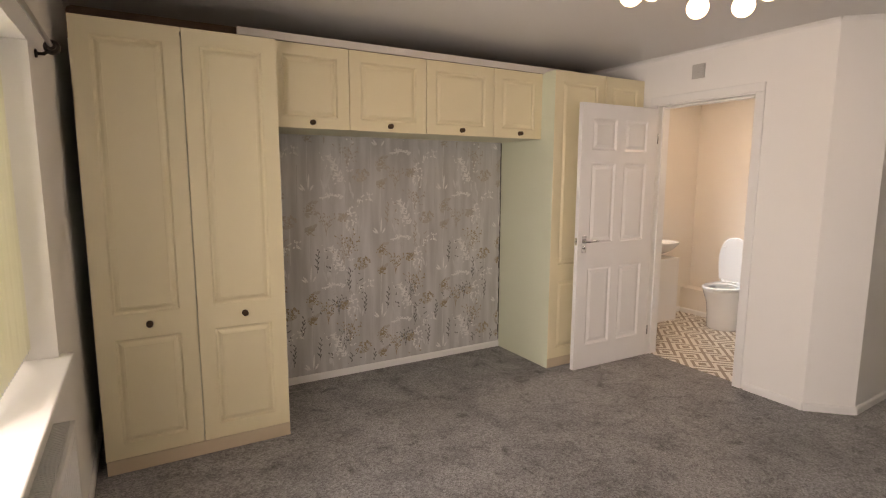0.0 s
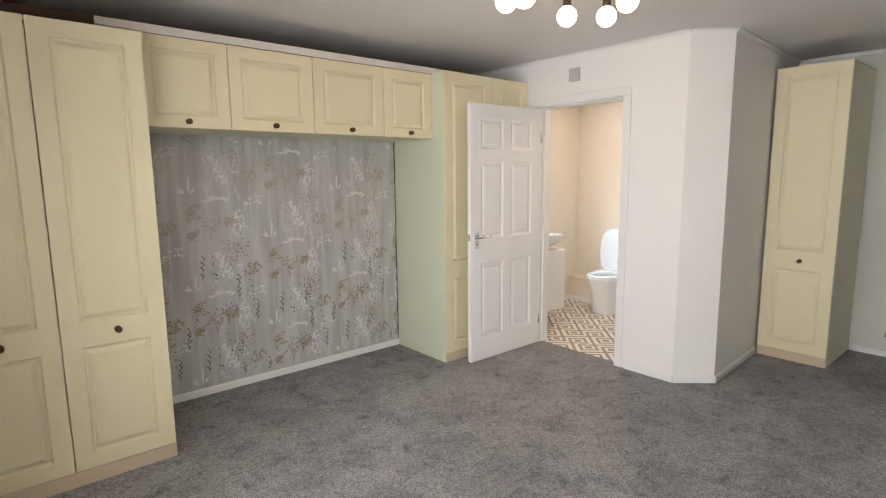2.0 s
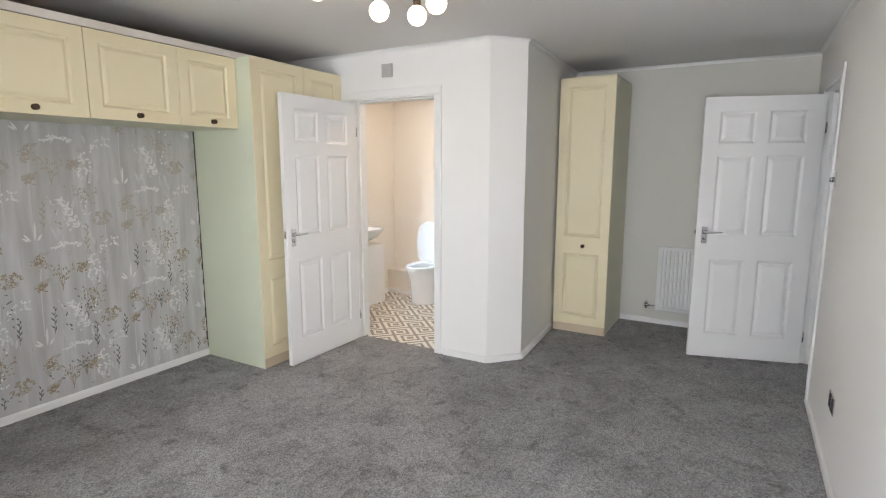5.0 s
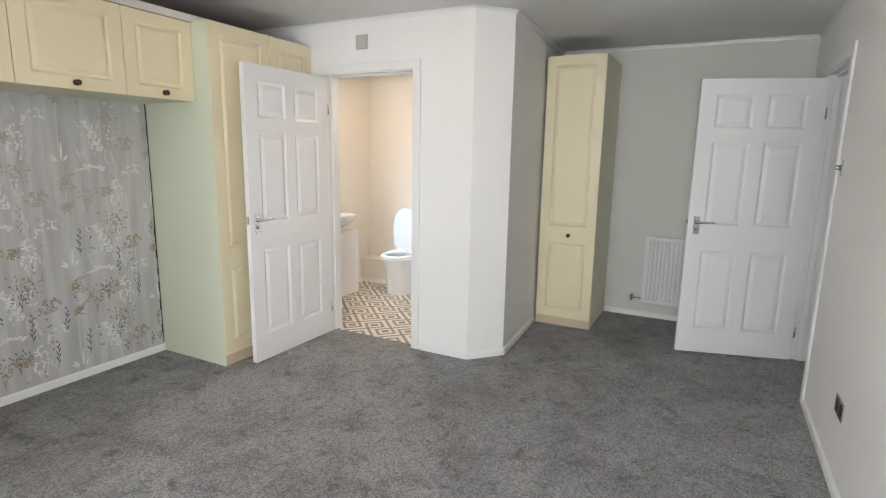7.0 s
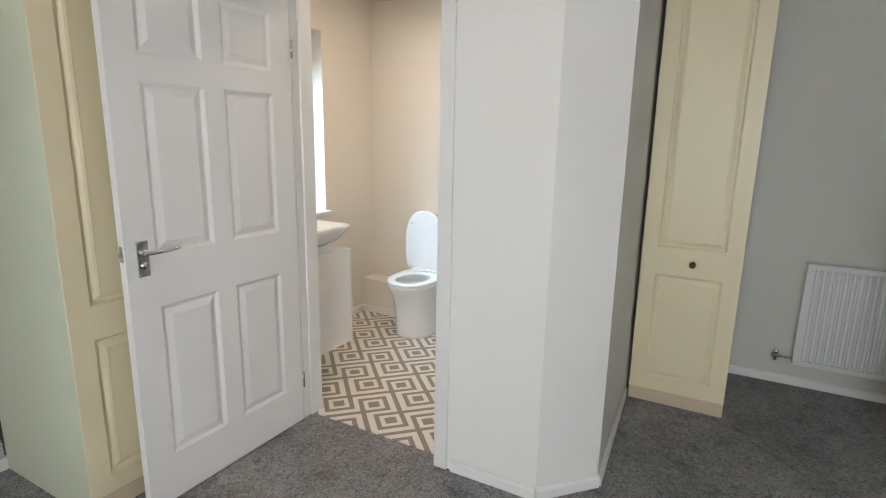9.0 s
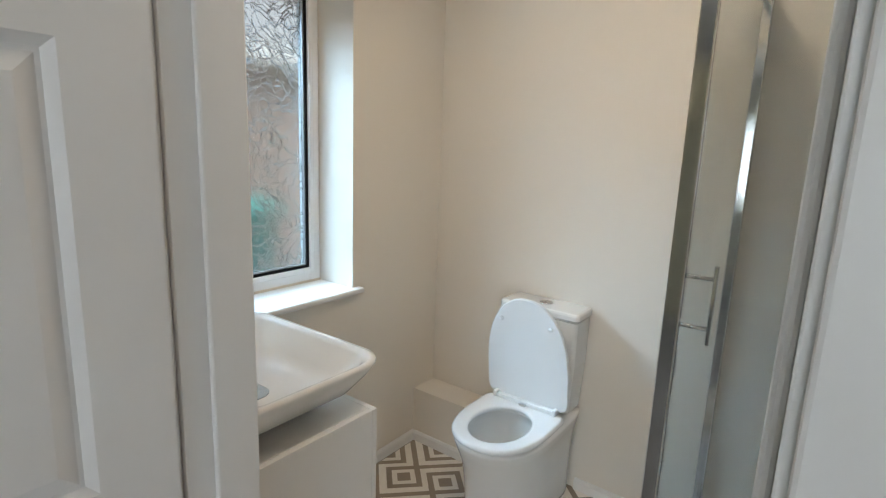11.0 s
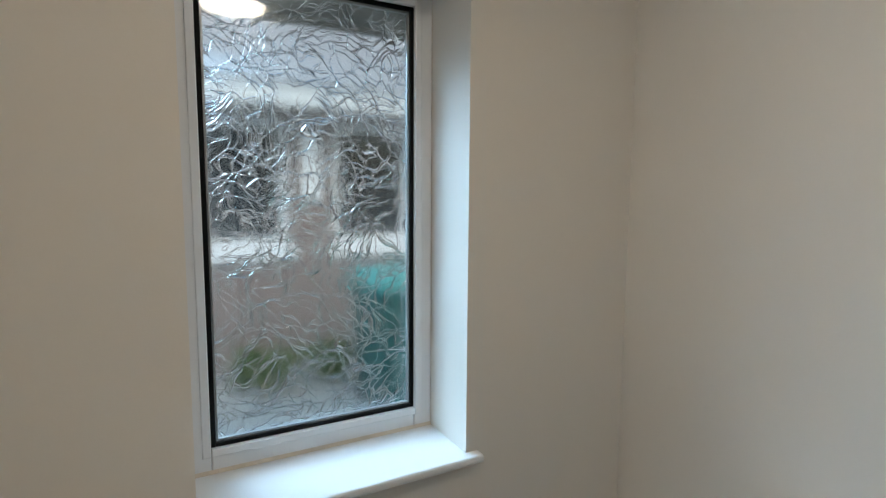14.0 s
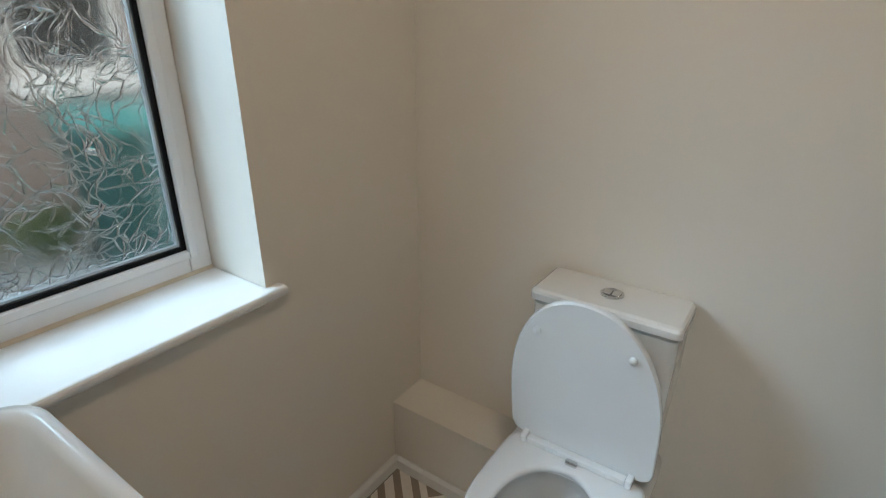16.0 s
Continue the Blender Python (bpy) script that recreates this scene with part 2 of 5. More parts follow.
def add_box(bm, x0, x1, y0, y1, z0, z1, bevel=0.0, segments=2):
    v = [bm.verts.new(p) for p in ((x0, y0, z0), (x1, y0, z0), (x1, y1, z0), (x0, y1, z0), (x0, y0, z1), (x1, y0, z1), (x1, y1, z1), (x0, y1, z1))]
    f = [bm.faces.new([v[i] for i in q]) for q in ((0, 3, 2, 1), (4, 5, 6, 7), (0, 1, 5, 4), (1, 2, 6, 5), (2, 3, 7, 6), (3, 0, 4, 7))]
    if bevel:
        edges = list({e for q in f for e in q.edges})
        bmesh.ops.bevel(bm, geom=edges, offset=bevel, segments=segments, affect="EDGES", profile=0.5)
    return bm


def box(x0, x1, y0, y1, z0, z1, bevel=0.0, segments=2):
    return add_box(bmesh.new(), x0, x1, y0, y1, z0, z1, bevel, segments)


def structure(name, bm, material, label="", smooth=False):
    return tagged(link_mesh(name, bm, material, smooth=smooth), label, kind="structure")


def add_prism(bm, loop, z0, z1):
    lo = [bm.verts.new((x, y, z0)) for x, y in loop]
    hi = [bm.verts.new((x, y, z1)) for x, y in loop]
    bm.faces.new(lo[::-1])
    bm.faces.new(hi)
    for i in range(len(loop)):
        j = (i + 1) % len(loop)
        bm.faces.new((lo[i], lo[j], hi[j], hi[i]))
    return bm


def add_lathe(bm, profile, at=(0, 0, 0), axis="Z", steps=24):
    """A turned shape: profile of (radius, height) along the axis."""
    turn = {"Z": Matrix(), "X": Matrix.Rotation(radians(90), 4, "Y"), "Y": Matrix.Rotation(radians(-90), 4, "X")}[axis]
    m = Matrix.Translation(at) @ turn
    rings = []
    for r, h in profile:
        rings.append([bm.verts.new(m @ Vector((r * math.cos(a), r * math.sin(a), h))) for a in (2 * math.pi * k / steps for k in range(steps))])
    for a, b in zip(rings, rings[1:]):
        for k in range(steps):
            j = (k + 1) % steps
            bm.faces.new((a[k], a[j], b[j], b[k]))
    bm.faces.new(rings[0][::-1])
    bm.faces.new(rings[-1])
    return bm


def add_tube(bm, points, radius, steps=12):
    """A round bar along a line of points."""
    pts = [Vector(p) for p in points]
    rings = []
    for i, p in enumerate(pts):
        d = (pts[min(i + 1, len(pts) - 1)] - pts[max(i - 1, 0)]).normalized()
        q = d.to_track_quat("Z", "Y")
        rings.append([bm.verts.new(p + q @ Vector((radius * math.cos(a), radius * math.sin(a), 0))) for a in (2 * math.pi * k / steps for k in range(steps))])
    for a, b in zip(rings, rings[1:]):
        for k in range(steps):
            j = (k + 1) % steps
            bm.faces.new((a[k], a[j], b[j], b[k]))
    bm.faces.new(rings[0][::-1])
    bm.faces.new(rings[-1])
    return bm


def loft(bm, rings, cap_first=True, cap_last=True):
    made = [[bm.verts.new(p) for p in ring] for ring in rings]
    for a, b in zip(made, made[1:]):
        for k in range(len(a)):
            j = (k + 1) % len(a)
            bm.faces.new((a[k], a[j], b[j], b[k]))
    if cap_first:
        bm.faces.new(made[0][::-1])
    if cap_last:
        bm.faces.new(made[-1])
    return bm


def rounded(x0, x1, y0, y1, r, n=6):
    """A rectangle with rounded corners, as (x, y)."""
    out = []
    for cx, cy, a0 in ((x1 - r, y1 - r, 0), (x0 + r, y1 - r, 90), (x0 + r, y0 + r, 180), (x1 - r, y0 + r, 270)):
        for k in range(n + 1):
            a = radians(a0 + 90 * k / n)
            out.append((cx + r * math.cos(a), cy + r * math.sin(a)))
    return out


def panelled_leaf(w, h, t, panels, steps, bevel=0.0025):
    """A leaf from x 0 to w, z 0 to h, its face at y = 0 looking to -y, with sunk or raised panels (x0, x1, z0, z1) cut by inset steps (width, depth)."""
    bm = bmesh.new()
    xs = sorted({0.0, w, *(p[0] for p in panels), *(p[1] for p in panels)})
    zs = sorted({0.0, h, *(p[2] for p in panels), *(p[3] for p in panels)})
    v = {(i, k): bm.verts.new((x, 0, z)) for i, x in enumerate(xs) for k, z in enumerate(zs)}
    cells = {}
    for i in range(len(xs) - 1):
        for k in range(len(zs) - 1):
            cells[i, k] = bm.faces.new((v[i, k], v[i + 1, k], v[i + 1, k + 1], v[i, k + 1]))
    back = {}
    for i, k in v:
        if i in (0, len(xs) - 1) or k in (0, len(zs) - 1):
            back[i, k] = bm.verts.new((xs[i], t, zs[k]))
    rim = [(i, 0) for i in range(len(xs))] + [(len(xs) - 1, k) for k in range(1, len(zs))]
    rim += [(i, len(zs) - 1) for i in range(len(xs) - 2, -1, -1)] + [(0, k) for k in range(len(zs) - 2, 0, -1)]
    for a, b in zip(rim, rim[1:] + rim[:1]):
        bm.faces.new((v[b], v[a], back[a], back[b]))
    bm.faces.new([back[p] for p in reversed(rim)])
    bm.normal_update()
    for p in panels:
        group = [f for f in cells.values() if f.is_valid and p[0] - 1e-6 < f.calc_center_median().x < p[1] + 1e-6 and p[2] - 1e-6 < f.calc_center_median().z < p[3] + 1e-6 and abs(f.normal.y) > 0.9]
        for width, depth in steps:
            bmesh.ops.inset_region(bm, faces=group, thickness=width, depth=depth, use_even_offset=True)
    return bm

# ---- the setting ----
CEILING = 2.378
# floors
bm = add_prism(bmesh.new(), [(-4.15, -4.30), (1.90, -4.30), (1.90, -2.1), (0.16, -2.1), (0.06, -1.98), (0.06, 0.02), (-4.15, 0.02)], -0.12, 0.0)
structure("floor", bm, CARPET, "dark grey short-pile fitted carpet with brushed patches")


def vinyl_material():
    m = bpy.data.materials.new("geometric vinyl")
    m.use_nodes = True
    n, l = nodes_of(m)
    b = n["Principled BSDF"]
    b.inputs["Roughness"].default_value = 0.35
    co = n.new("ShaderNodeTexCoord")
    sep = n.new("ShaderNodeSeparateXYZ")
    l.new(co.outputs["Object"], sep.inputs[0])

    def op(kind, a, c=None, d=None):
        k = n.new("ShaderNodeMath")
        k.operation = kind
        for i, v in enumerate((a, c, d)):
            if v is None:
                continue
            if isinstance(v, (int, float)):
                k.inputs[i].default_value = v
            else:
                l.new(v, k.inputs[i])
        return k.outputs[0]

    def local(cx, cy):
        """Place within the repeat round (cx, cy), along the two diagonals."""
        a = op("MULTIPLY", op("SUBTRACT", op("FRACT", op("MULTIPLY_ADD", sep.outputs[0], 1 / 0.262, 0.5 - cx / 0.262 + 8)), 0.5), 0.262)
        c = op("MULTIPLY", op("SUBTRACT", op("FRACT", op("MULTIPLY_ADD", sep.outputs[1], 1 / 0.333, 0.5 - cy / 0.333 + 8)), 0.5), 0.333)
        r = math.sqrt(0.5)
        return op("ABSOLUTE", op("MULTIPLY", op("ADD", a, c), r)), op("ABSOLUTE", op("MULTIPLY", op("SUBTRACT", a, c), r))

    S = 0.0603
    brown = None
    for cx, cy in ((0.460, -0.511), (0.546, -0.6775)):
        d = op("MAXIMUM", *local(cx, cy))
        here = op("MAXIMUM", op("LESS_THAN", d, 0.48 * S), op("MULTIPLY", op("GREATER_THAN", d, 0.86 * S), op("LESS_THAN", d, 1.27 * S)))
        brown = here if brown is None else op("MAXIMUM", brown, here)
    u, w = local(0.631, -0.762)
    brown = op("MAXIMUM", brown, op("MULTIPLY", op("LESS_THAN", w, 0.21 * S), op("LESS_THAN", u, 2.75 * S)))
    u, w = local(0.631, -0.592)
    brown = op("MAXIMUM", brown, op("MULTIPLY", op("LESS_THAN", u, 0.21 * S), op("LESS_THAN", w, 2.75 * S)))
    grain = n.new("ShaderNodeTexNoise")
    grain.inputs["Scale"].default_value, grain.inputs["Detail"].default_value = 60, 5
    l.new(co.outputs["Object"], grain.inputs["Vector"])
    mix = n.new("ShaderNodeMix")
    mix.data_type = "RGBA"
    mix.inputs["A"].default_value, mix.inputs["B"].default_value = (0.88, 0.85, 0.80, 1), (0.34, 0.285, 0.23, 1)
    l.new(brown, mix.inputs["Factor"])
    dirt = n.new("ShaderNodeMix")
    dirt.data_type, dirt.blend_type = "RGBA", "MULTIPLY"
    dirt.inputs["Factor"].default_value = 0.14
    l.new(mix.outputs["Result"], dirt.inputs["A"])
    l.new(grain.outputs[0], dirt.inputs["B"])
    l.new(dirt.outputs["Result"], b.inputs["Base Color"])
    bp = n.new("ShaderNodeBump")
    bp.inputs["Strength"].default_value, bp.inputs["Distance"].default_value = 0.1, 0.002
    l.new(grain.outputs[0], bp.inputs["Height"])
    l.new(bp.outputs[0], b.inputs["Normal"])
    return m


structure("bathroom_floor", add_prism(bmesh.new(), [(0.063, -0.02), (0.063, -1.97), (0.165, -2.09), (1.70, -2.09), (1.70, -0.02)], -0.1, 0.003), vinyl_material(), "cream and brown geometric vinyl sheet floor")

# outer and dividing walls, each with its thickness; openings are left between the pieces
W_OUT = 0.30
structure("wall_north", box(-4.15, 0.118, 0.0, W_OUT, 0, 2.2), WALL, "white painted wall behind the fitted wardrobes")
# brown top strip; the shade of the recess is put into its colour
structure("wall_north_top", box(-4.15, 0.118, 0.002, W_OUT, 2.2, CEILING), mat("shade-darkened brown wall", (0.24, 0.165, 0.12), 0.9, vary=0.15, scale=3, fine=60, bump=0.2), "brown wall strip above the fitted wardrobes, darkened for shade")
bm = bmesh.new()
add_box(bm, 0.118, 0.456, 0.0, W_OUT, 0, CEILING)
add_box(bm, 1.10, 1.67, 0.0, W_OUT, 0, CEILING)
add_box(bm, 0.456, 1.10, 0.0, W_OUT, 0, 0.8455)
add_box(bm, 0.456, 1.10, 0.0, W_OUT, 2.085, CEILING)
structure("wall_bathroom_window", bm, BATH_WALL, "cream painted bathroom wall with a deep window opening")
structure("wall_bathroom_far", box(1.67, 1.95, -2.095, W_OUT, 0, CEILING), BATH_WALL, "cream painted bathroom wall behind the toilet")
# the wall between bedroom and bathroom, its white skin and its cream skin
bm = bmesh.new()
add_box(bm, 0.0, 0.075, -0.765, 0.0, 0, CEILING)
add_box(bm, 0.0, 0.075, -2.0, -1.565, 0, CEILING)
add_box(bm, 0.0, 0.075, -1.565, -0.765, 2.035, CEILING)
structure("wall_doorway", bm, WALL, "white painted wall with the bathroom doorway")
bm = bmesh.new()
add_box(bm, 0.075, 0.118, -0.765, 0.0, 0, CEILING)
add_box(bm, 0.075, 0.118, -2.0, -1.565, 0, CEILING)
add_box(bm, 0.075, 0.118, -1.565, -0.765, 2.035, CEILING)
structure("wall_bathroom_door_side", bm, BATH_WALL, "cream painted bathroom side of the doorway wall")
structure("wall_chamfer", add_prism(bmesh.new(), [(0.0, -2.0), (0.211, -2.196), (0.211, -2.09), (0.118, -2.0)], 0, CEILING), WALL, "white painted splayed corner")
structure("wall_passage", add_prism(bmesh.new(), [(0.211, -2.196), (1.75, -2.1085), (1.75, -2.0955), (1.669, -2.0955), (1.669, -2.09), (0.211, -2.09)], 0, CEILING), WALL, "white painted wall beside the tall cupboard")
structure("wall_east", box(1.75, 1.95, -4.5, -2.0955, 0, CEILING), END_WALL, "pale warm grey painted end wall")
bm = bmesh.new()
add_box(bm, -4.15, 0.38, -4.22, -4.065, 0, CEILING)
add_box(bm, 1.215, 1.75, -4.22, -4.065, 0, CEILING)
add_box(bm, 0.38, 1.215, -4.22, -4.065, 2.035, CEILING)
structure("wall_south", bm, WALL, "white painted wall with the entrance doorway")
# the landing behind the entrance door
bm = bmesh.new()
add_box(bm, -0.2, 1.95, -5.4, -5.3, 0, CEILING)
add_box(bm, -0.3, -0.2, -5.4, -4.22, 0, CEILING)
add_box(bm, 1.75, 1.95, -5.3, -4.5, 0, CEILING)
structure("wall_landing", bm, WALL, "white painted landing walls")
structure("landing_floor", box(-0.3, 1.9, -5.4, -4.30, -0.12, 0.0), CARPET, "dark grey landing carpet")
# window wall of the bedroom
WX = -3.85
bm = bmesh.new()
add_box(bm, WX - 0.3, WX, -1.385, 0.0, 0, CEILING)
add_box(bm, WX - 0.3, WX, -4.065, -3.95, 0, CEILING)
add_box(bm, WX - 0.3, WX, -3.95, -1.385, 0, 0.79)
add_box(bm, WX - 0.3, WX, -3.95, -1.385, 1.90, CEILING)
structure("wall_west", bm, WALL, "white painted window wall of the bedroom")
structure("ceiling", box(-4.15, 1.95, -5.4, 0.30, CEILING, CEILING + 0.12), CEIL, "white painted ceiling")


def cove(name, p, q, nx, ny, size=0.024):
    """A small coved moulding along the ceiling from p to q; (nx, ny) points into the room."""
    bm = bmesh.new()
    prof = [(0.0, 0.0), (size, 0.0), (size, -0.004)]
    for k in range(1, 6):
        a = radians(90 * k / 6)
        prof.append((size - (size - 0.004) * math.sin(a), -0.004 - (size - 0.004) * (1 - math.cos(a))))
    prof += [(0.004, -size), (0.0, -size)]
    loft(bm, [[(x + nx * d, y + ny * d, CEILING - 0.001 + h) for d, h in prof] for x, y in (p, q)])
    return structure(name, bm, TRIM, "white coved ceiling moulding")


cove("cornice", (0, 0.0), (0, -2.0), -1, 0)
cove("cornice", (0, -2.0), (0.211, -2.196), -0.68, -0.73)
cove("cornice", (0.211, -2.196), (1.75, -2.1085), 0.057, -0.998)
cove("cornice", (1.75, -2.1085), (1.75, -4.065), -1, 0)
cove("cornice", (1.75, -4.065), (WX, -4.065), 0, 1)
cove("cornice", (WX, -4.065), (WX, 0.0), 1, 0)


def skirting(p, q, nx, ny, h=0.05, t=0.015, base=0.0):
    bm = bmesh.new()
    prof = [(0, base), (t, base), (t, base + h - 0.012), (t * 0.55, base + h - 0.003), (t * 0.3, base + h), (0, base + h)]
    loft(bm, [[(x + nx * d, y + ny * d, z) for d, z in prof] for x, y in (p, q)])
    return structure("baseboard", bm, TRIM, "white gloss skirting board")


skirting((-2.895, 0), (-0.935, 0), 0, -1)
skirting((0, -1.625), (0, -2.0), -1, 0)
skirting((0, -2.0), (0.211, -2.196), -0.68, -0.73)
skirting((0.211, -2.196), (1.09, -2.146), 0.057, -0.998)
skirting((1.75, -2.64), (1.75, -4.065), -1, 0)
skirting((0.32, -4.065), (WX, -4.065), 0, 1)
skirting((WX, -4.065), (WX, 0), 1, 0)
skirting((1.515, -0.001), (0.61, -0.001), 0, -1, 0.05, base=0.003)
skirting((1.67, -0.80), (1.67, -1.25), -1, 0, 0.05, base=0.003)


def doorway(name, m, width, height, wall, face_back=True, rebated=False):
    """Lining, stops and architraves of an opening. Local x runs along the wall from one jamb to the other, y goes into the wall, z up."""
    ob = tagged(thing(name, m, "white gloss door lining and moulded architrave", "door frame"), kind="structure")
    t, a = 0.026, 0.055
    for x0, x1 in ((-t, 0), (width, width + t)):
        part("jamb", box(x0, x1, -0.002, wall + 0.002, 0, height, 0.002), TRIM, ob)
    part("head", box(-t, width + t, -0.002, wall + 0.002, height, height + t, 0.002), TRIM, ob)
    y0, y1 = (0.042, wall + 0.003) if rebated else (0.045, 0.085)
    part("stop", box(0.0005, 0.012, y0, y1, 0, height - 0.001, 0.004), TRIM, ob)
    part("stop", box(width - 0.012, width - 0.0005, y0, y1, 0, height - 0.001, 0.004), TRIM, ob)
    part("stop", box(0.0125, width - 0.0125, y0, y1, height - 0.013, height - 0.001, 0.004), TRIM, ob)
    for s in (0, 1) if face_back else (0,):
        y0, y1 = (-0.016, -0.0025) if s == 0 else (wall + 0.0025, wall + 0.016)
        part("architrave", box(-t - a + 0.012, -0.008, y0, y1, 0, height + 0.008, 0.004), TRIM, ob)
        part("architrave", box(width + 0.008, width + t + a - 0.012, y0, y1, 0, height + 0.008, 0.004), TRIM, ob)
        part("architrave", box(-t - a + 0.012, width + t + a - 0.012, y0, y1, height + 0.0085, height + a + 0.014, 0.004), TRIM, ob)
    return ob


# local x = -Y, y = +X of the world
doorway("door_frame_1", Matrix.Translation((0, -0.790, 0)) @ Matrix.Rotation(radians(-90), 4, "Z"), 0.748, 2.008, 0.118, False, rebated=True)
doorway("door_frame_2", Matrix.Translation((1.19, -4.065, 0)) @ Matrix.Rotation(radians(180), 4, "Z"), 0.785, 2.008, 0.155, True)


def lever_handle(leaf, x, z, toward, y_face, side=-1):
    """Chrome lever on a rectangular plate; toward: +1 or -1, the way the lever points along x; side: -1 on the face at y_face, +1 on the back."""
    s = side
    y0, y1 = sorted((y_face, y_face + s * 0.007))
    base = part("handle_plate", box(x - 0.021, x + 0.021, y0, y1, z - 0.075, z + 0.052, 0.003, 3), CHROME, leaf, "chrome lever handle on a rectangular plate")
    for dx in (-0.014, 0.014):
        for dz in (-0.067, 0.044):
            part("screw", add_lathe(bmesh.new(), [(0.0035, -0.001), (0.0035, 0.0008), (0.002, 0.0014)] if s > 0 else [(0.002, -0.0014), (0.0035, -0.0008), (0.0035, 0.001)], (x + dx, y_face + s * 0.007, z + dz), "Y", 10), STEEL, base, "", True)
    bm = bmesh.new()
    add_lathe(bm, [(0.015, 0), (0.015, 0.004), (0.0105, 0.012), (0.0105, 0.03)] if s > 0 else [(0.0105, -0.03), (0.0105, -0.012), (0.015, -0.004), (0.015, 0)], (x, y_face + s * 0.006, z + 0.012), "Y", 18)
    part("rose", bm, CHROME, base, "", True)
    # the grip: round at the spindle, thinning and flattening towards its tip
    rings = []
    for f, half_z, half_y, dy in ((-0.012, 0.006, 0.006, 0.034), (-0.004, 0.011, 0.009, 0.036), (0.012, 0.0115, 0.009, 0.041), (0.035, 0.0095, 0.0065, 0.046), (0.07, 0.008, 0.005, 0.047), (0.10, 0.0068, 0.0045, 0.045), (0.117, 0.005, 0.004, 0.041), (0.121, 0.002, 0.002, 0.039)):
        rings.append([(x + toward * f, y_face + s * (dy + half_y * math.cos(a)), z + 0.012 + 0.02 * f + 0.78 * half_z * math.sin(a)) for a in (2 * math.pi * k / 14 for k in range(14))])
    part("lever", loft(bmesh.new(), rings), CHROME, base, smooth=True)
    part("turn_button", add_lathe(bmesh.new(), [(0.0125, -0.006), (0.0125, 0.0), (0.008, 0.006)], (x, y_face + s * 0.007, z - 0.035), "Y", 18), CHROME, base, smooth=True)
    part("turn_grip", box(x - 0.003, x + 0.003, min(y_face + s * 0.009, y_face + s * 0.02), max(y_face + s * 0.009, y_face + s * 0.02), z - 0.045, z - 0.025, 0.001), CHROME, base)


def panel_door(name, m, label, w=0.775, h=1.98, handle_toward=1):
    """A moulded six-panel leaf. Local x = 0 is the free edge, x = w the hinge edge; the face looks to -y."""
    ob = thing(name, m, label, "door")
    c = [(0.105, 0.345), (0.43, 0.67)]
    rows = [(0.185, 0.775), (0.965, 1.555), (1.645, 1.875)]
    panels = [(x0 * w / 0.775, x1 * w / 0.775, z0, z1) for x0, x1 in c for z0, z1 in rows]
    steps = [(0.004, -0.0025), (0.010, -0.0065), (0.006, 0.0), (0.024, 0.0075), (0.003, 0.0)]
    part("leaf", panelled_leaf(w, h, 0.018, panels, steps), DOOR, ob)
    bm = panelled_leaf(w, h, 0.0165, panels, steps)
    bmesh.ops.transform(bm, matrix=Matrix.Translation((w, 0.035, 0)) @ Matrix.Rotation(radians(180), 4, "Z"), verts=bm.verts)
    part("leaf_back", bm, DOOR, ob)
    lever_handle(ob, 0.058, 0.971, handle_toward, 0.0)
    lever_handle(ob, 0.058, 0.971, handle_toward, 0.035, 1)
    part("latch", box(-0.0025, 0.001, 0.008, 0.027, 0.955, 1.01, 0.0005), CHROME, ob, "chrome latch plate")
    part("latch_bolt", box(-0.011, -0.0026, 0.012, 0.023, 0.973, 0.992, 0.002), CHROME, ob)
    for z in (0.21, 1.75):
        part("hinge", add_lathe(bmesh.new(), [(0.006, -0.038), (0.006, 0.038)], (w + 0.006, -0.004, z), "Z", 12), CHROME, ob, "chrome butt hinge", True)
    return ob


def leaf_pose(free, hinge, z=0.008):
    d = Vector((hinge[0] - free[0], hinge[1] - free[1], 0))
    return Matrix.Translation((free[0], free[1], z)) @ Matrix.Rotation(math.atan2(d.y, d.x), 4, "Z")


panel_door("bathroom_door", leaf_pose((-0.803, -0.790), (-0.018, -0.801)), "white six-panel bathroom door standing open with chrome lever", 0.785)
panel_door("entrance_door", leaf_pose((0.935, -3.315), (1.148, -4.083)), "white six-panel bedroom door standing open with chrome lever", 0.785)

# ---- fitted wardrobes ----
GROOVE = [(0.003, -0.003), (0.006, -0.008), (0.007, 0.0), (0.012, 0.0085), (0.010, 0.003), (0.003, -0.001)]


def knob(parent, x, z):
    bm = add_lathe(bmesh.new(), [(0.0155, 0.0), (0.0155, 0.003), (0.007, 0.007), (0.006, 0.013), (0.0125, 0.019), (0.0155, 0.026), (0.0115, 0.032), (0.004, 0.0335)], (0, 0, 0), "Z", 20)
    bmesh.ops.transform(bm, matrix=Matrix.Translation((x, 0, z)) @ Matrix.Rotation(radians(90), 4, "X"), verts=bm.verts)
    part("knob", bm, KNOB, parent, "antique bronze knob", True)


def cupboard_door(ob, x0, x1, z0, z1, y, split=None, knob_at=None, margin=0.075):
    """One cream foil door with routed panels; split: height of the rail between the upper and the lower panel."""
    w, h = x1 - x0, z1 - z0
    if split is None:
        panels = [(margin, w - margin, margin * 0.9, h - margin * 0.9)]
    else:
        panels = [(margin, w - margin, margin, split[0] - z0), (margin, w - margin, split[1] - z0, h - margin)]
    bm = panelled_leaf(w, h, 0.018, panels, GROOVE)
    d = part("door", bm, CREAM, ob, "cream routed panel door")
    d.location = (x0, y, z0)
    if knob_at:
        knob(d, knob_at[0] - x0, knob_at[1] - z0)
    return d


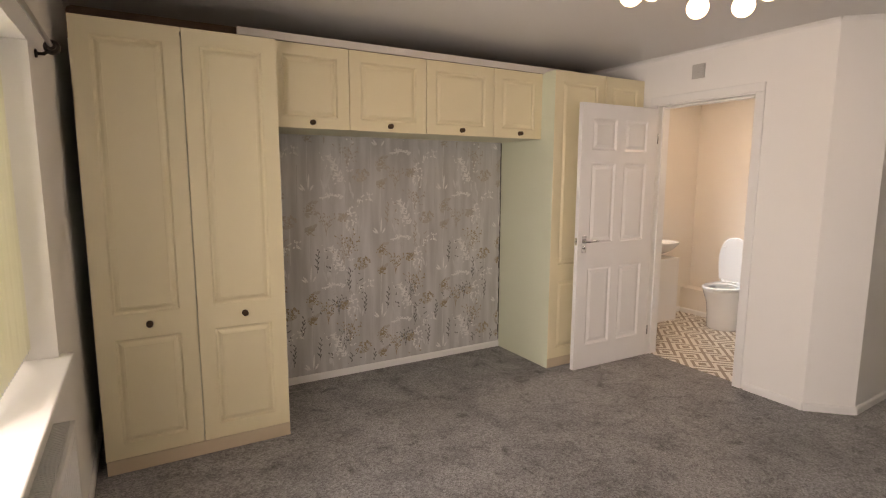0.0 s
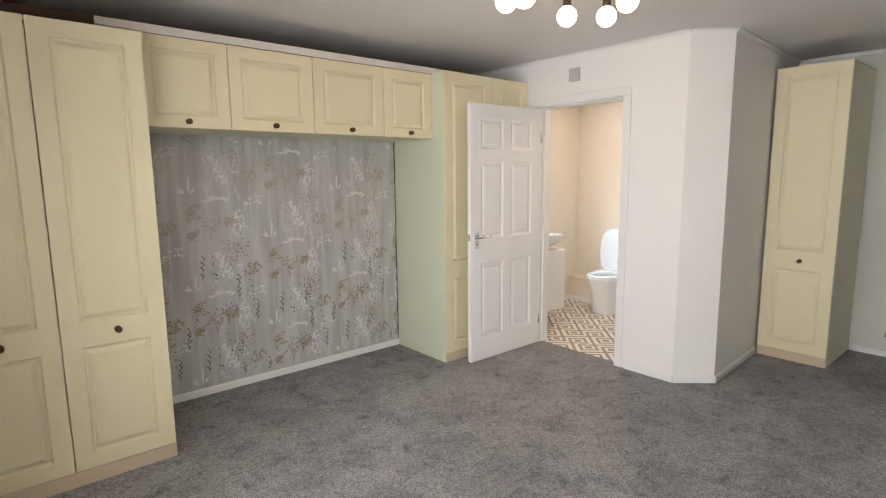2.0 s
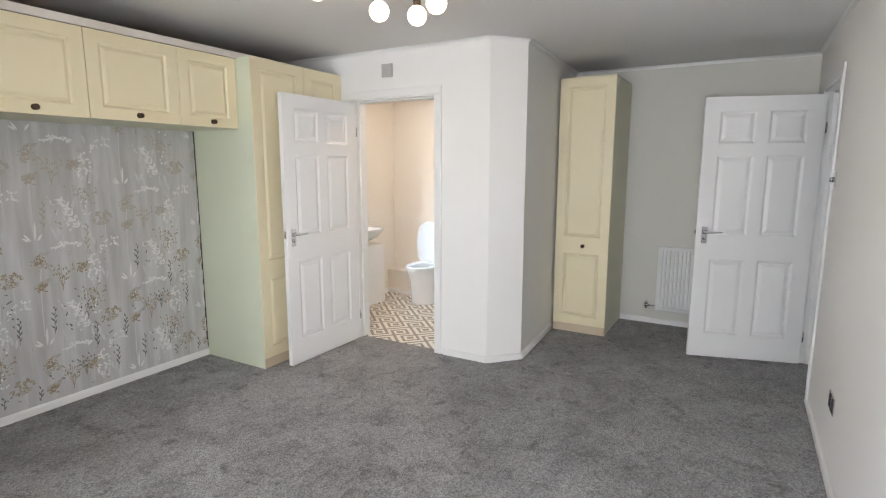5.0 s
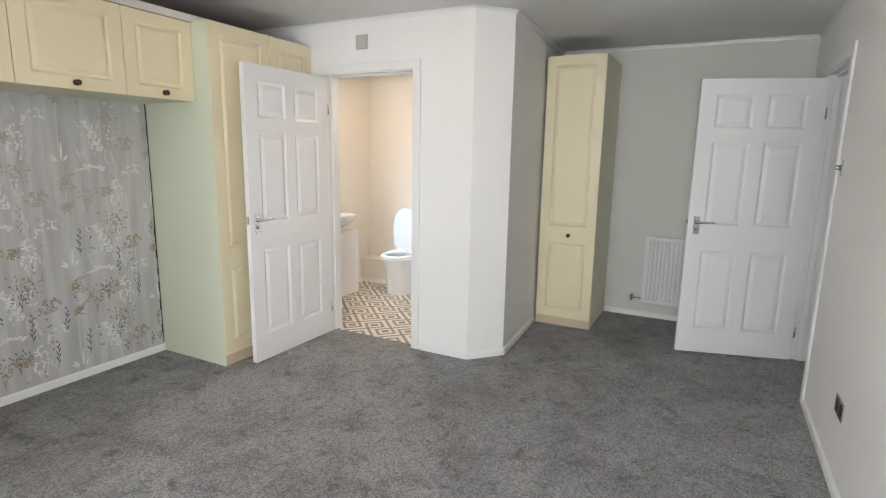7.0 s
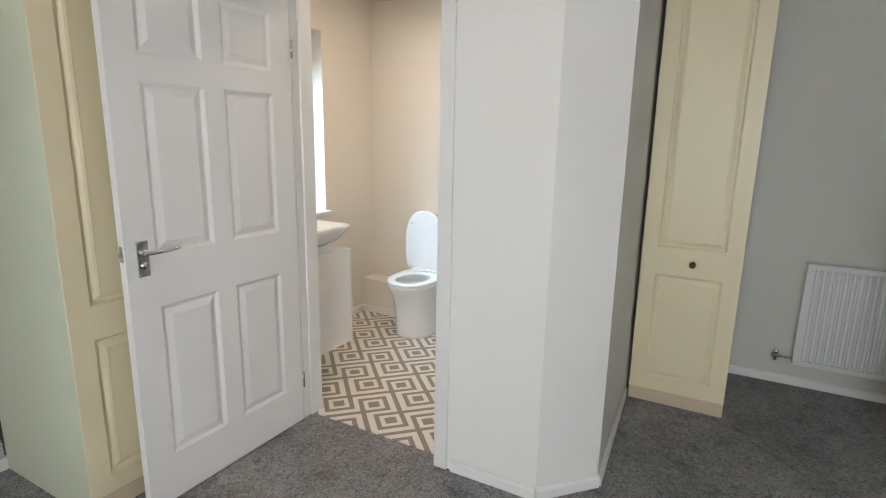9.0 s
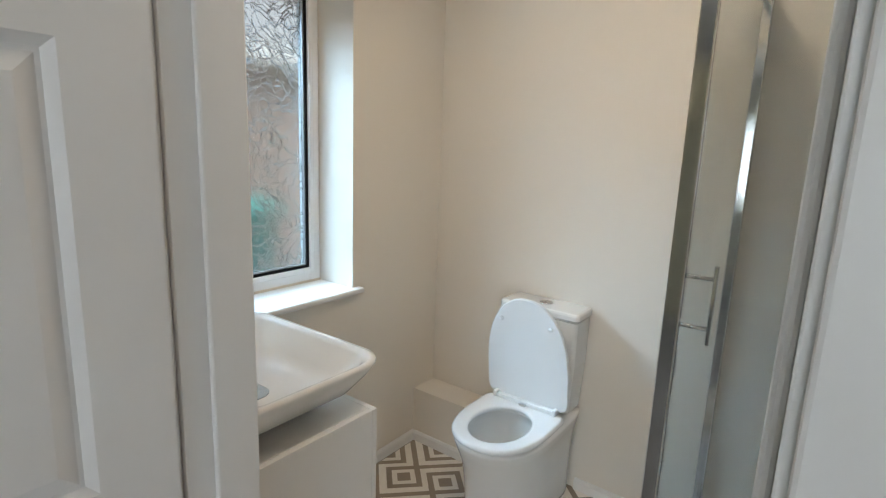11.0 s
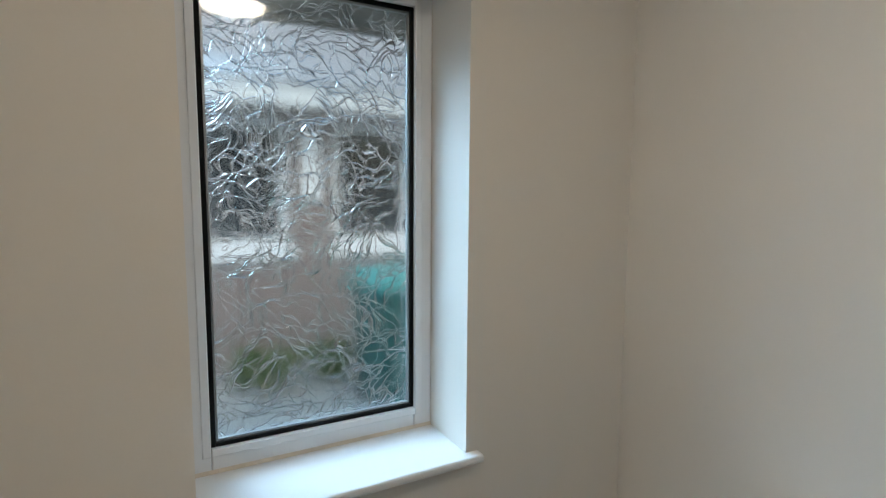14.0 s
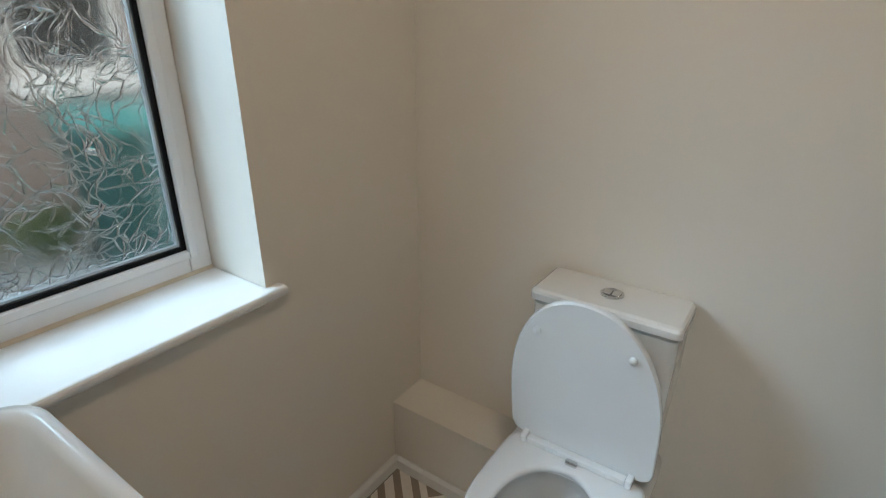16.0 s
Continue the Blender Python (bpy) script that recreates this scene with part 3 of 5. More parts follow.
def carcass(ob, x0, x1, y0, y1, z0, z1, material=None):
    """Side, top and bottom boards with the closed box set back, so that the joints between doors stay dark."""
    m, t, d = material or CARCASS, 0.016, 0.09
    part("body", box(x0, x1, y0 + d, y1, z0, z1, 0.001), m, ob, "pale cream carcass board")
    # unseen sheet, added dark so the space under the ceiling reads as shade
    part("shade_sheet", box(x0 + 0.002, x1 - 0.002, y0 + 0.002, y1 - 0.001, z1 + 0.0005, z1 + 0.0035), SHADE_BROWN, ob, "added dark brown sheet that deepens the shade above")
    for a in (x0, x1 - t):
        part("side_board", box(a, a + t, y0, y0 + d - 0.0005, z0, z1, 0.001), m, ob)
    part("top_board", box(x0 + t + 0.0002, x1 - t - 0.0002, y0, y0 + d - 0.0005, z1 - t, z1, 0.001), m, ob)
    part("bottom_board", box(x0 + t + 0.0002, x1 - t - 0.0002, y0, y0 + d - 0.0005, z0 + (0.06 if z0 < 0.5 else 0), z0 + (0.06 if z0 < 0.5 else 0) + t, 0.001), m, ob)


# double wardrobe beside the window
Y1 = -0.725
w1 = thing("wardrobe", Matrix.Translation((0, 0, 0)), "tall cream double wardrobe with routed panel doors and bronze knobs", "wardrobe")
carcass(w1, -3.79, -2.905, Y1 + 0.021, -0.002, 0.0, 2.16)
part("plinth", box(-3.788, -2.904, Y1 - 0.002, Y1 + 0.0195, 0.0, 0.072, 0.002), PLINTH, w1, "beige plinth board")
cupboard_door(w1, -3.79, -3.3505, 0.075, 2.16, Y1, (0.675, 0.80), (-3.562, 0.742))
cupboard_door(w1, -3.3455, -2.905, 0.075, 2.16, Y1, (0.675, 0.80), (-3.118, 0.742))

# bridging cupboards over the bed space
YO = -0.505
cuts = [-2.895, -2.43, -1.905, -1.37, -0.935]
knobs = [-2.66, -2.165, -1.635, -1.14]
for k in range(4):
    c = thing("overhead_cupboard", Matrix(), "cream overhead cupboard with a single routed door and bronze knob", "cupboard", "cupboards bridging the bed space")
    a, b = cuts[k] + 0.0005, cuts[k + 1] - 0.0005
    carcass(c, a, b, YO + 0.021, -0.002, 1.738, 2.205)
    cupboard_door(c, a + 0.002, b - 0.002, 1.738, 2.208, YO, None, (knobs[k], 1.772), 0.07)
tb = thing("top_board", Matrix(), "long pale board lying on top of the overhead cupboards", "board")
part("board", box(-3.06, -0.62, -0.53, -0.512, 2.209, 2.25, 0.002), STRIP, tb)
# ledge coloured dark to deepen the shade behind the board
part("ledge", box(-3.06, -0.62, -0.5118, -0.30, 2.2095, 2.222, 0.002), SHADE_BROWN, tb)

# end wardrobe behind the bathroom door
YE = -0.645
w3 = thing("wardrobe", Matrix(), "tall cream wardrobe with pale green side panel and routed doors", "wardrobe")
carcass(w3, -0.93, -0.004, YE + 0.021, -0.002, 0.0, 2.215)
part("side_panel", box(-0.9335, -0.9305, YE + 0.004, -0.002, 0.0, 2.218, 0.001), mat("pale green board", (0.66, 0.70, 0.55), 0.5, vary=0.03, scale=3, fine=200, bump=0.02), w3, "pale green side panel")
part("plinth", box(-0.928, -0.006, YE + 0.004, YE + 0.0195, 0.0, 0.072, 0.002), PLINTH, w3, "beige plinth board")
cupboard_door(w3, -0.932, -0.4345, 0.075, 2.218, YE, (0.675, 0.80), (-0.478, 0.742))
cupboard_door(w3, -0.4295, -0.006, 0.075, 2.218, YE, (0.675, 0.80), (-0.385, 0.742))

# single tall cupboard at the end wall: built along x, turned to face the window
w2 = thing("wardrobe", Matrix.Translation((1.085, -2.166, 0)) @ Matrix.Rotation(radians(-90), 4, "Z"), "tall narrow cream cupboard with one routed door", "wardrobe")
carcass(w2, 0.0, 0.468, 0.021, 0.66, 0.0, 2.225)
part("plinth", box(0.002, 0.466, 0.004, 0.0195, 0.0, 0.072, 0.002), PLINTH, w2, "beige plinth board")
cupboard_door(w2, 0.001, 0.467, 0.075, 2.228, 0.0, (0.72, 0.865), (0.248, 0.79), 0.075)


# ---- bedroom things ----
def wallpaper_ground():
    m = mat("grey wallpaper", (0.43, 0.42, 0.405), 0.5, vary=0.05, scale=2.2, fine=220, bump=0.05)
    n, l = nodes_of(m)
    co, mp, st = n.new("ShaderNodeTexCoord"), n.new("ShaderNodeMapping"), n.new("ShaderNodeTexNoise")
    mp.inputs["Scale"].default_value = (14, 14, 1.6)
    st.inputs["Scale"].default_value, st.inputs["Detail"].default_value = 1.0, 6
    l.new(co.outputs["Object"], mp.inputs[0])
    l.new(mp.outputs[0], st.inputs["Vector"])
    ramp = n.new("ShaderNodeValToRGB")
    ramp.color_ramp.elements[0].position, ramp.color_ramp.elements[0].color = 0.35, (0.45, 0.446, 0.442, 1)
    ramp.color_ramp.elements[1].position, ramp.color_ramp.elements[1].color = 0.68, (0.62, 0.618, 0.62, 1)
    l.new(st.outputs[0], ramp.inputs[0])
    l.new(ramp.outputs[0], n["Principled BSDF"].inputs["Base Color"])
    return m


def add_wallpaper():
    ob = tagged(link_mesh("wallpaper", box(-2.903, -0.936, -0.0045, -0.0005, 0.0, 1.737), wallpaper_ground()), "grey wallpaper printed with white, bronze and dark meadow flowers", "wallpaper", kind="structure")
    white, bronze, faint, dark, stems, wash, pale = [bmesh.new() for k in range(7)]
    X0, X1, Z0, Z1 = -2.90, -0.94, 0.07, 1.735

    count = [0]

    def petal(bm, x, z, length, width, angle):
        count[0] += 1
        y = -0.0050 - (count[0] % 700) * 2e-6
        ca, sa = math.cos(angle), math.sin(angle)
        pts = [(0, 0), (0.35, 0.5), (0.75, 0.35), (1, 0), (0.7, -0.4), (0.3, -0.5)]
        pts = [(x + ca * a * length - sa * b * width, z + sa * a * length + ca * b * width) for a, b in pts]
        if any(not (X0 < a < X1 and Z0 < b < Z1) for a, b in pts):
            return
        bm.faces.new([bm.verts.new((a, y, b)) for a, b in pts])

    def stem(bm, x, z, length, lean, width=0.0022):
        count[0] += 1
        y = -0.0048 - (count[0] % 50) * 3e-6
        px, pz = x, z
        for k in range(1, 7):
            qx, qz = x + lean * (k / 6) ** 2, z + length * k / 6
            if X0 < px < X1 and X0 < qx < X1 and Z0 < pz and qz < Z1:
                bm.faces.new([bm.verts.new(p) for p in ((px - width / 2, y, pz), (px + width / 2, y, pz), (qx + width / 2, y, qz), (qx - width / 2, y, qz))])
            px, pz = qx, qz
        return px, pz

    def strokes(bm, x, z, r):
        """A drooping plume: slanting brush strokes stacked down a bent stem."""
        for k in range(10):
            f = k / 9
            cx, cz = x - 0.045 + 0.085 * f + r.uniform(-0.01, 0.01), z + 0.10 - 0.17 * f
            petal(bm, cx, cz, r.uniform(0.035, 0.062) * (1.1 - 0.4 * f), 0.0125, r.uniform(-0.75, -0.1))
            petal(bm, cx + 0.03, cz - 0.012, r.uniform(0.03, 0.045), 0.012, r.uniform(0.9, 1.9))
            for j in range(4):
                petal(bm, cx + r.uniform(-0.035, 0.06), cz + r.uniform(-0.03, 0.03), r.uniform(0.008, 0.02), 0.007, r.uniform(0, 6.3))

    def flat_head(bm, x, z, width, r):
        """A flat flower head: a level row of florets on fine rays."""
        for k in range(11):
            a = k / 10 - 0.5
            cx, cz = x + a * width, z + 0.02 * (0.25 - a * a) * 4 + r.uniform(-0.006, 0.006)
            for j in range(4):
                petal(stems, x + (cx - x) * j / 4, z - 0.06 + (cz - z + 0.06) * j / 4, 0.019, 0.0022, math.atan2(cz - z + 0.06, cx - x))
            for j in range(4):
                petal(bm, cx + r.uniform(-1, 1) * 0.008, cz + r.uniform(-1, 1) * 0.007, r.uniform(0.011, 0.018), 0.0115, r.uniform(0, 6.3))

    def dots(bm, x, z, w, h, n, size, r):
        for k in range(n):
            px, pz = x + r.uniform(-0.5, 0.5) * w, z + r.uniform(-0.5, 0.5) * h
            petal(bm, px, pz, size, size * 0.9, r.uniform(0, 6.3))
            petal(bm, px, pz, size * r.uniform(0.5, 1), size * 0.8, r.uniform(0, 6.3))

    def blades(bm, x, z, r):
        for dx, length, a in ((0, 0.12, 1.5), (-0.02, 0.06, 2.2), (0.012, 0.05, 1.0), (-0.03, 0.045, 2.5)):
            petal(bm, x + dx, z - 0.04, length, 0.014, a)

    def bloom(bm, x, z, size, r):
        """A loose flower seen from the side: bent petals round a pale middle."""
        for k in range(36):
            a = r.uniform(0, 2 * math.pi)
            d = size * r.uniform(0.1, 1.05)
            petal(bm, x + d * math.cos(a), z + d * 0.72 * math.sin(a), r.uniform(0.012, 0.030), r.uniform(0.005, 0.010), a + r.uniform(0.4, 2.6))

    def buds(bm, x, z, height, r):
        """A branching stem with a bud at each tip."""
        for s in (-0.4, -0.2, 0.0, 0.22, 0.42):
            top = height * r.uniform(0.6, 1.0)
            px, pz = stem(bm, x, z, top, s * height, 0.0022)
            for k in range(4):
                f = 1 - k * 0.17
                petal(bm, x + s * height * f * f + (0.007 if k % 2 else -0.007), z + top * f, r.uniform(0.017, 0.024), 0.0085, math.pi / 2 + (-0.5 if k % 2 else 0.5) - s)

    def sprig(bm, x, z, height, r):
        stem(bm, x, z - 0.04, height, 0.015, 0.003)
        for k in range(8):
            f, s = k / 8 + r.uniform(-0.03, 0.03), -1 if k % 2 else 1
            petal(bm, x + 0.012 * f, z + f * height - 0.02, r.uniform(0.025, 0.045) * (1.1 - 0.5 * f), 0.009, math.pi / 2 - s * r.uniform(0.3, 0.75))

    # half-drop repeat: one drop of motifs laid side by side, its colour thinning out upwards
    for col in range(-2, 5):
        for row in range(-2, 4):
            r = random.Random(11)
            cx, cz = -2.39 + col * 0.535, 0.86 + row * 0.64 - (0.32 if col % 2 else 0.0)
            for k in range(9):
                petal(pale, cx + r.uniform(-0.05, 0.05), cz + r.uniform(-0.22, 0.1), r.uniform(0.05, 0.11), r.uniform(0.012, 0.022), r.uniform(1.2, 1.9))
                petal(pale, cx - 0.38 + r.uniform(-0.07, 0.12), cz + r.uniform(-0.15, 0.16), r.uniform(0.04, 0.09), r.uniform(0.01, 0.02), r.uniform(1.2, 1.9))
            for dx, dz in ((-0.32, -0.35), (-0.165, -0.26), (-0.165, -0.42), (0.07, -0.33)):
                for k in range(7):
                    petal(wash, cx + dx + r.uniform(-0.045, 0.03), cz + dz + r.uniform(-0.05, 0.035), r.uniform(0.03, 0.055), r.uniform(0.016, 0.028), r.uniform(-0.4, 0.9))
                stem(pale, cx + dx + r.uniform(-0.02, 0.02), cz + dz - 0.3, 0.28, r.uniform(-0.02, 0.02), 0.006)
            strokes(white, cx, cz, r)
            stem(stems, cx + 0.02, cz - 0.42, 0.4, -0.02)
            flat_head(white, cx, cz - 0.19, 0.145, r)
            stem(stems, cx, cz - 0.55, 0.32, 0.0)
            dots(white, cx - 0.29, cz + 0.11, 0.13, 0.09, 17, 0.014, r)
            dots(white, cx - 0.40, cz - 0.03, 0.08, 0.17, 22, 0.016, r)
            dots(white, cx + 0.13, cz + 0.02, 0.06, 0.13, 9, 0.011, r)
            blades(white, cx - 0.17, cz - 0.10, r)
            blades(stems, cx + 0.16, cz - 0.22, r)
            for dx in (-0.36, -0.25, -0.08, 0.1):
                stem(stems, cx + dx, cz - 0.30, r.uniform(0.25, 0.4), r.uniform(-0.02, 0.02), 0.004)
            warm = bronze if cz < 1.35 else faint
            for dx, dz, s in ((-0.32, -0.35, 0.058), (-0.165, -0.26, 0.042), (-0.165, -0.42, 0.036)):
                bloom(warm, cx + dx, cz + dz, s, r)
                stem(stems, cx + dx, cz + dz - 0.2, 0.18, 0.01, 0.002)
            buds(warm, cx - 0.42, cz - 0.30, 0.21, r)
            buds(warm, cx - 0.05, cz - 0.46, 0.17, r)
            bloom(warm, cx + 0.07, cz - 0.33, 0.034, r)
            dots(warm, cx - 0.40, cz - 0.22, 0.12, 0.12, 8, 0.009, r)
            deep = dark if cz < 1.0 else faint
            if cz < 1.3:
                sprig(deep, cx - 0.12, cz - 0.04, 0.16, r)
                sprig(deep, cx + 0.11, cz - 0.20, 0.17, r)
                dots(deep, cx - 0.04, cz - 0.02, 0.03, 0.24, 7, 0.011, r)
                dots(deep, cx + 0.20, cz - 0.22, 0.03, 0.2, 6, 0.011, r)
                buds(deep, cx - 0.46, cz - 0.36, 0.16, r)
            if cz < 0.9:
                sprig(dark, cx + 0.23, cz - 0.38, 0.15, r)
                sprig(dark, cx - 0.24, cz - 0.50, 0.14, r)
                buds(dark, cx + 0.03, cz - 0.40, 0.15, r)
                dots(dark, cx - 0.08, cz - 0.34, 0.2, 0.14, 9, 0.010, r)
                dots(dark, cx + 0.15, cz - 0.12, 0.16, 0.12, 6, 0.010, r)
    for name, bm, c, rough in (("wash_print", wash, (0.45, 0.425, 0.39), 0.5), ("pale_print", pale, (0.60, 0.60, 0.60), 0.5), ("white_print", white, (0.74, 0.735, 0.725), 0.45), ("bronze_print", bronze, (0.33, 0.26, 0.175), 0.4), ("faint_bronze_print", faint, (0.42, 0.375, 0.32), 0.45), ("dark_print", dark, (0.165, 0.165, 0.16), 0.5), ("stem_print", stems, (0.49, 0.485, 0.475), 0.5)):
        p = part(name, bm, mat(name.replace("_", " "), c, rough, vary=0.32, scale=14, fine=200, bump=0.0), ob)
        tagged(p, kind="stuff")


add_wallpaper()
# torn paper edge: a dark uneven gap in the corner beside the end wardrobe
bm, rt = bmesh.new(), random.Random(4)
z = 0.06
while z < 1.72:
    h = rt.uniform(0.015, 0.06)
    add_box(bm, -0.9365 - rt.uniform(0.002, 0.007 if z > 0.9 else 0.011), -0.9338, -0.0075, -0.0052, z, min(1.735, z + h))
    z += h + 0.0004
structure("wallpaper_gap", bm, mat("dark gap", (0.06, 0.058, 0.055), 0.9, vary=0.3), "dark torn paper edge in the corner")


def radiator(name, m, length, height, label):
    """Panel radiator; local x along its length, its front face at y = 0 looking to -y, z from its foot."""
    ob = thing(name, m, label, "radiator")
    bm = bmesh.new()
    pitch = 0.0333
    n = int((length - 0.05) / pitch)
    x0 = (length - n * pitch) / 2
    prof = [(0.0, 0.0)]
    for k in range(n):
        c = x0 + k * pitch
        prof += [(c + 0.004, 0.0), (c + 0.010, 0.009), (c + 0.024, 0.009), (c + 0.030, 0.0)]
    prof.append((length, 0.0))
    h0, h1 = 0.03, height - 0.03
    lo = [bm.verts.new((x, y, h0)) for x, y in prof]
    hi = [bm.verts.new((x, y, h1)) for x, y in prof]
    for k in range(len(prof) - 1):
        bm.faces.new((lo[k], lo[k + 1], hi[k + 1], hi[k]))
    part("front_panel", bm, RAD, ob, "ribbed white front panel")
    part("top_rail", box(0, length, -0.001, 0.011, height - 0.031, height, 0.003), RAD, ob)
    part("bottom_rail", box(0, length, -0.001, 0.011, 0, 0.031, 0.003), RAD, ob)
    part("back_panel", box(0.01, length - 0.01, 0.055, 0.062, 0.005, height - 0.01), RAD, ob)
    for x in (0.0, length - 0.003):
        part("end_cap", box(x, x + 0.003, 0.0115, 0.066, 0.0, height, 0.001), RAD, ob)
    g = bmesh.new()
    add_box(g, 0.0035, length - 0.0035, 0.0115, 0.014, height - 0.004, height)
    add_box(g, 0.0035, length - 0.0035, 0.062, 0.066, height - 0.004, height)
    k = 0.006
    while k < length - 0.008:
        add_box(g, k, k + 0.005, 0.0141, 0.0619, height - 0.004, height - 0.0005)
        k += 0.0115
    part("top_grille", g, RAD, ob, "slotted top grille")
    return ob


def radiator_valve(parent, x, z, side):
    bm = bmesh.new()
    add_tube(bm, [(x, 0.03, z), (x + side * 0.075, 0.03, z)], 0.008)
    part("tail", bm, CHROME, parent, "chrome radiator tail", True)
    bm = bmesh.new()
    add_lathe(bm, [(0.014, -0.02), (0.014, 0.02)], (x + side * 0.085, 0.03, z), "X", 16)
    add_lathe(bm, [(0.012, -0.028), (0.012, 0.014), (0.015, 0.016), (0.015, 0.034), (0.008, 0.038)], (x + side * 0.085, 0.03, z), "Z", 16)
    part("valve", bm, CHROME, parent, "chrome radiator valve", True)
    bm = bmesh.new()
    add_tube(bm, [(x + side * 0.085, 0.03, z - 0.02), (x + side * 0.085, 0.045, z - 0.024), (x + side * 0.085, 0.077, z - 0.024)], 0.0075)
    part("pipe", bm, CHROME, parent, "", True)


r1 = radiator("radiator", Matrix.Translation((1.672, -2.965, 0.15)) @ Matrix.Rotation(radians(-90), 4, "Z"), 0.60, 0.60, "white ribbed panel radiator on the end wall")
radiator_valve(r1, 0.0, 0.03, -1)
radiator_valve(r1, 0.60, 0.03, 1)
r2 = radiator("radiator", Matrix.Translation((-3.782, -3.32, 0.15)) @ Matrix.Rotation(radians(90), 4, "Z"), 1.6, 0.565, "white ribbed panel radiator below the bedroom window")

# bedroom window: frame, panes, sill, vertical blind, pole
win = tagged(thing("window_1", Matrix(), "white plastic bedroom window with clear panes", "window"), kind="structure")
wy0, wy1, wz0, wz1 = -3.95, -1.385, 0.825, 1.90
for a, b, c, d in ((wy0, wy0 + 0.06, wz0, wz1), (wy1 - 0.06, wy1, wz0, wz1), (-2.6, -2.54, wz0 + 0.0605, wz1 - 0.0605), (wy0 + 0.0605, wy1 - 0.0605, wz0, wz0 + 0.06), (wy0 + 0.0605, wy1 - 0.0605, wz1 - 0.06, wz1)):
    part("window_frame", box(-4.10, -4.04, a + 0.001, b - 0.001, c + 0.001, d - 0.001, 0.004), UPVC, win)
for a, b in ((wy0 + 0.06, -2.601), (-2.539, wy1 - 0.06)):
    p = part("pane", box(-4.075, -4.071, a + 0.001, b - 0.001, wz0 + 0.061, wz1 - 0.061), GLASS, win)
    p.visible_shadow = False
for y in (-1.415, -2.51):
    hd = part("window_handle", box(-4.0395, -4.031, y - 0.012, y + 0.012, 1.20, 1.26, 0.003), UPVC, win, "white window handle")
    part("grip", box(-4.0305, -4.008, y - 0.009, y + 0.009, 1.21, 1.335, 0.005), UPVC, hd)
sill = tagged(link_mesh("window_sill", box(-4.04, -3.808, -3.98, -1.335, 0.7905, 0.825, 0.006, 3), TRIM), "deep white window sill board", kind="structure")

blind = thing("vertical_blind", Matrix(), "pale vertical blind drawn back in the window opening", "blind")
part("head_rail", box(-3.985, -3.945, -3.90, -1.40, 1.865, 1.897, 0.003), UPVC, blind)
for k in range(22):
    y = -1.42 - k * 0.028
    bm = box(-0.044, 0.044, -0.0006, 0.0006, 0.0, 0.985)
    bmesh.ops.transform(bm, matrix=Matrix.Translation((-3.965, y, 0.872)) @ Matrix.Rotation(radians(12 + 5 * math.sin(k * 2.3)), 4, "Z"), verts=bm.verts)
    part("slat", bm, BLIND, blind)
    part("weight", box(-4.003, -3.927, y - 0.0025, y + 0.0025, 0.858, 0.8715, 0.001), UPVC, blind)

pole = thing("curtain_pole", Matrix(), "dark metal curtain pole with a turned finial", "curtain pole")
part("rod", add_tube(bmesh.new(), [(-3.80, -3.9, 1.912), (-3.80, -1.285, 1.912)], 0.008), STEEL, pole, "", True)
part("finial", add_lathe(bmesh.new(), [(0.011, 0), (0.016, 0.004), (0.016, 0.02), (0.011, 0.024), (0.022, 0.034), (0.027, 0.05), (0.022, 0.066), (0.008, 0.074)], (-3.80, -1.285, 1.912), "Y", 18), DARK_METAL, pole, "dark turned finial", True)
bm = add_tube(bmesh.new(), [(-3.85, -1.245, 1.885), (-3.825, -1.245, 1.885), (-3.80, -1.245, 1.905)], 0.006)
add_lathe(bm, [(0.015, 0), (0.015, 0.005), (0.009, 0.008)], (-3.85, -1.245, 1.885), "X", 16)
part("bracket", bm, DARK_METAL, pole, "", True)

# vent, socket, switch
vent = thing("wall_vent", Matrix.Translation((0, -1.116, 2.22)), "small grey square extractor vent on the wall", "vent")
part("frame", box(-0.012, -0.0005, -0.05, 0.05, -0.05, 0.05, 0.003), GRILLE, vent)
for k in range(6):
    part("slat", box(-0.0165, -0.0125, -0.04, 0.04, -0.036 + k * 0.0135, -0.027 + k * 0.0135, 0.001), GRILLE, vent)


def wall_plate(name, x, z, w, h, label):
    ob = thing(name, Matrix.Translation((x, -4.065, z)), label, name.replace("_", " "))
    part("plate", box(-w / 2, w / 2, 0.0005, 0.007, -h / 2, h / 2, 0.002), CHROME, ob)
    return ob


so = wall_plate("double_socket", -0.475, 0.353, 0.146, 0.086, "brushed chrome double socket on the white wall")
for s in (-1, 1):
    part("socket_insert", box(s * 0.036 - 0.022, s * 0.036 + 0.022, 0.0072, 0.0085, -0.03, 0.018, 0.001), BLACK, so, "dark socket insert")
    part("rocker", box(s * 0.036 - 0.006, s * 0.036 + 0.006, 0.0072, 0.011, 0.022, 0.036, 0.001), CHROME, so)
sw = wall_plate("dimmer_switch", 0.30, 1.41, 0.086, 0.086, "chrome dimmer switch beside the entrance door")
part("dial", add_lathe(bmesh.new(), [(0.016, 0.0), (0.016, 0.018), (0.013, 0.021)], (0, 0.0072, 0), "Y", 18), CHROME, sw, "", True)

fleck = thing("paper_fleck", Matrix.Translation((-1.42, -2.97, 0.0005)), "tiny white paper fleck lying on the carpet", "litter")
part("scrap", box(-0.008, 0.006, -0.004, 0.005, 0, 0.003, 0.001), TRIM, fleck)

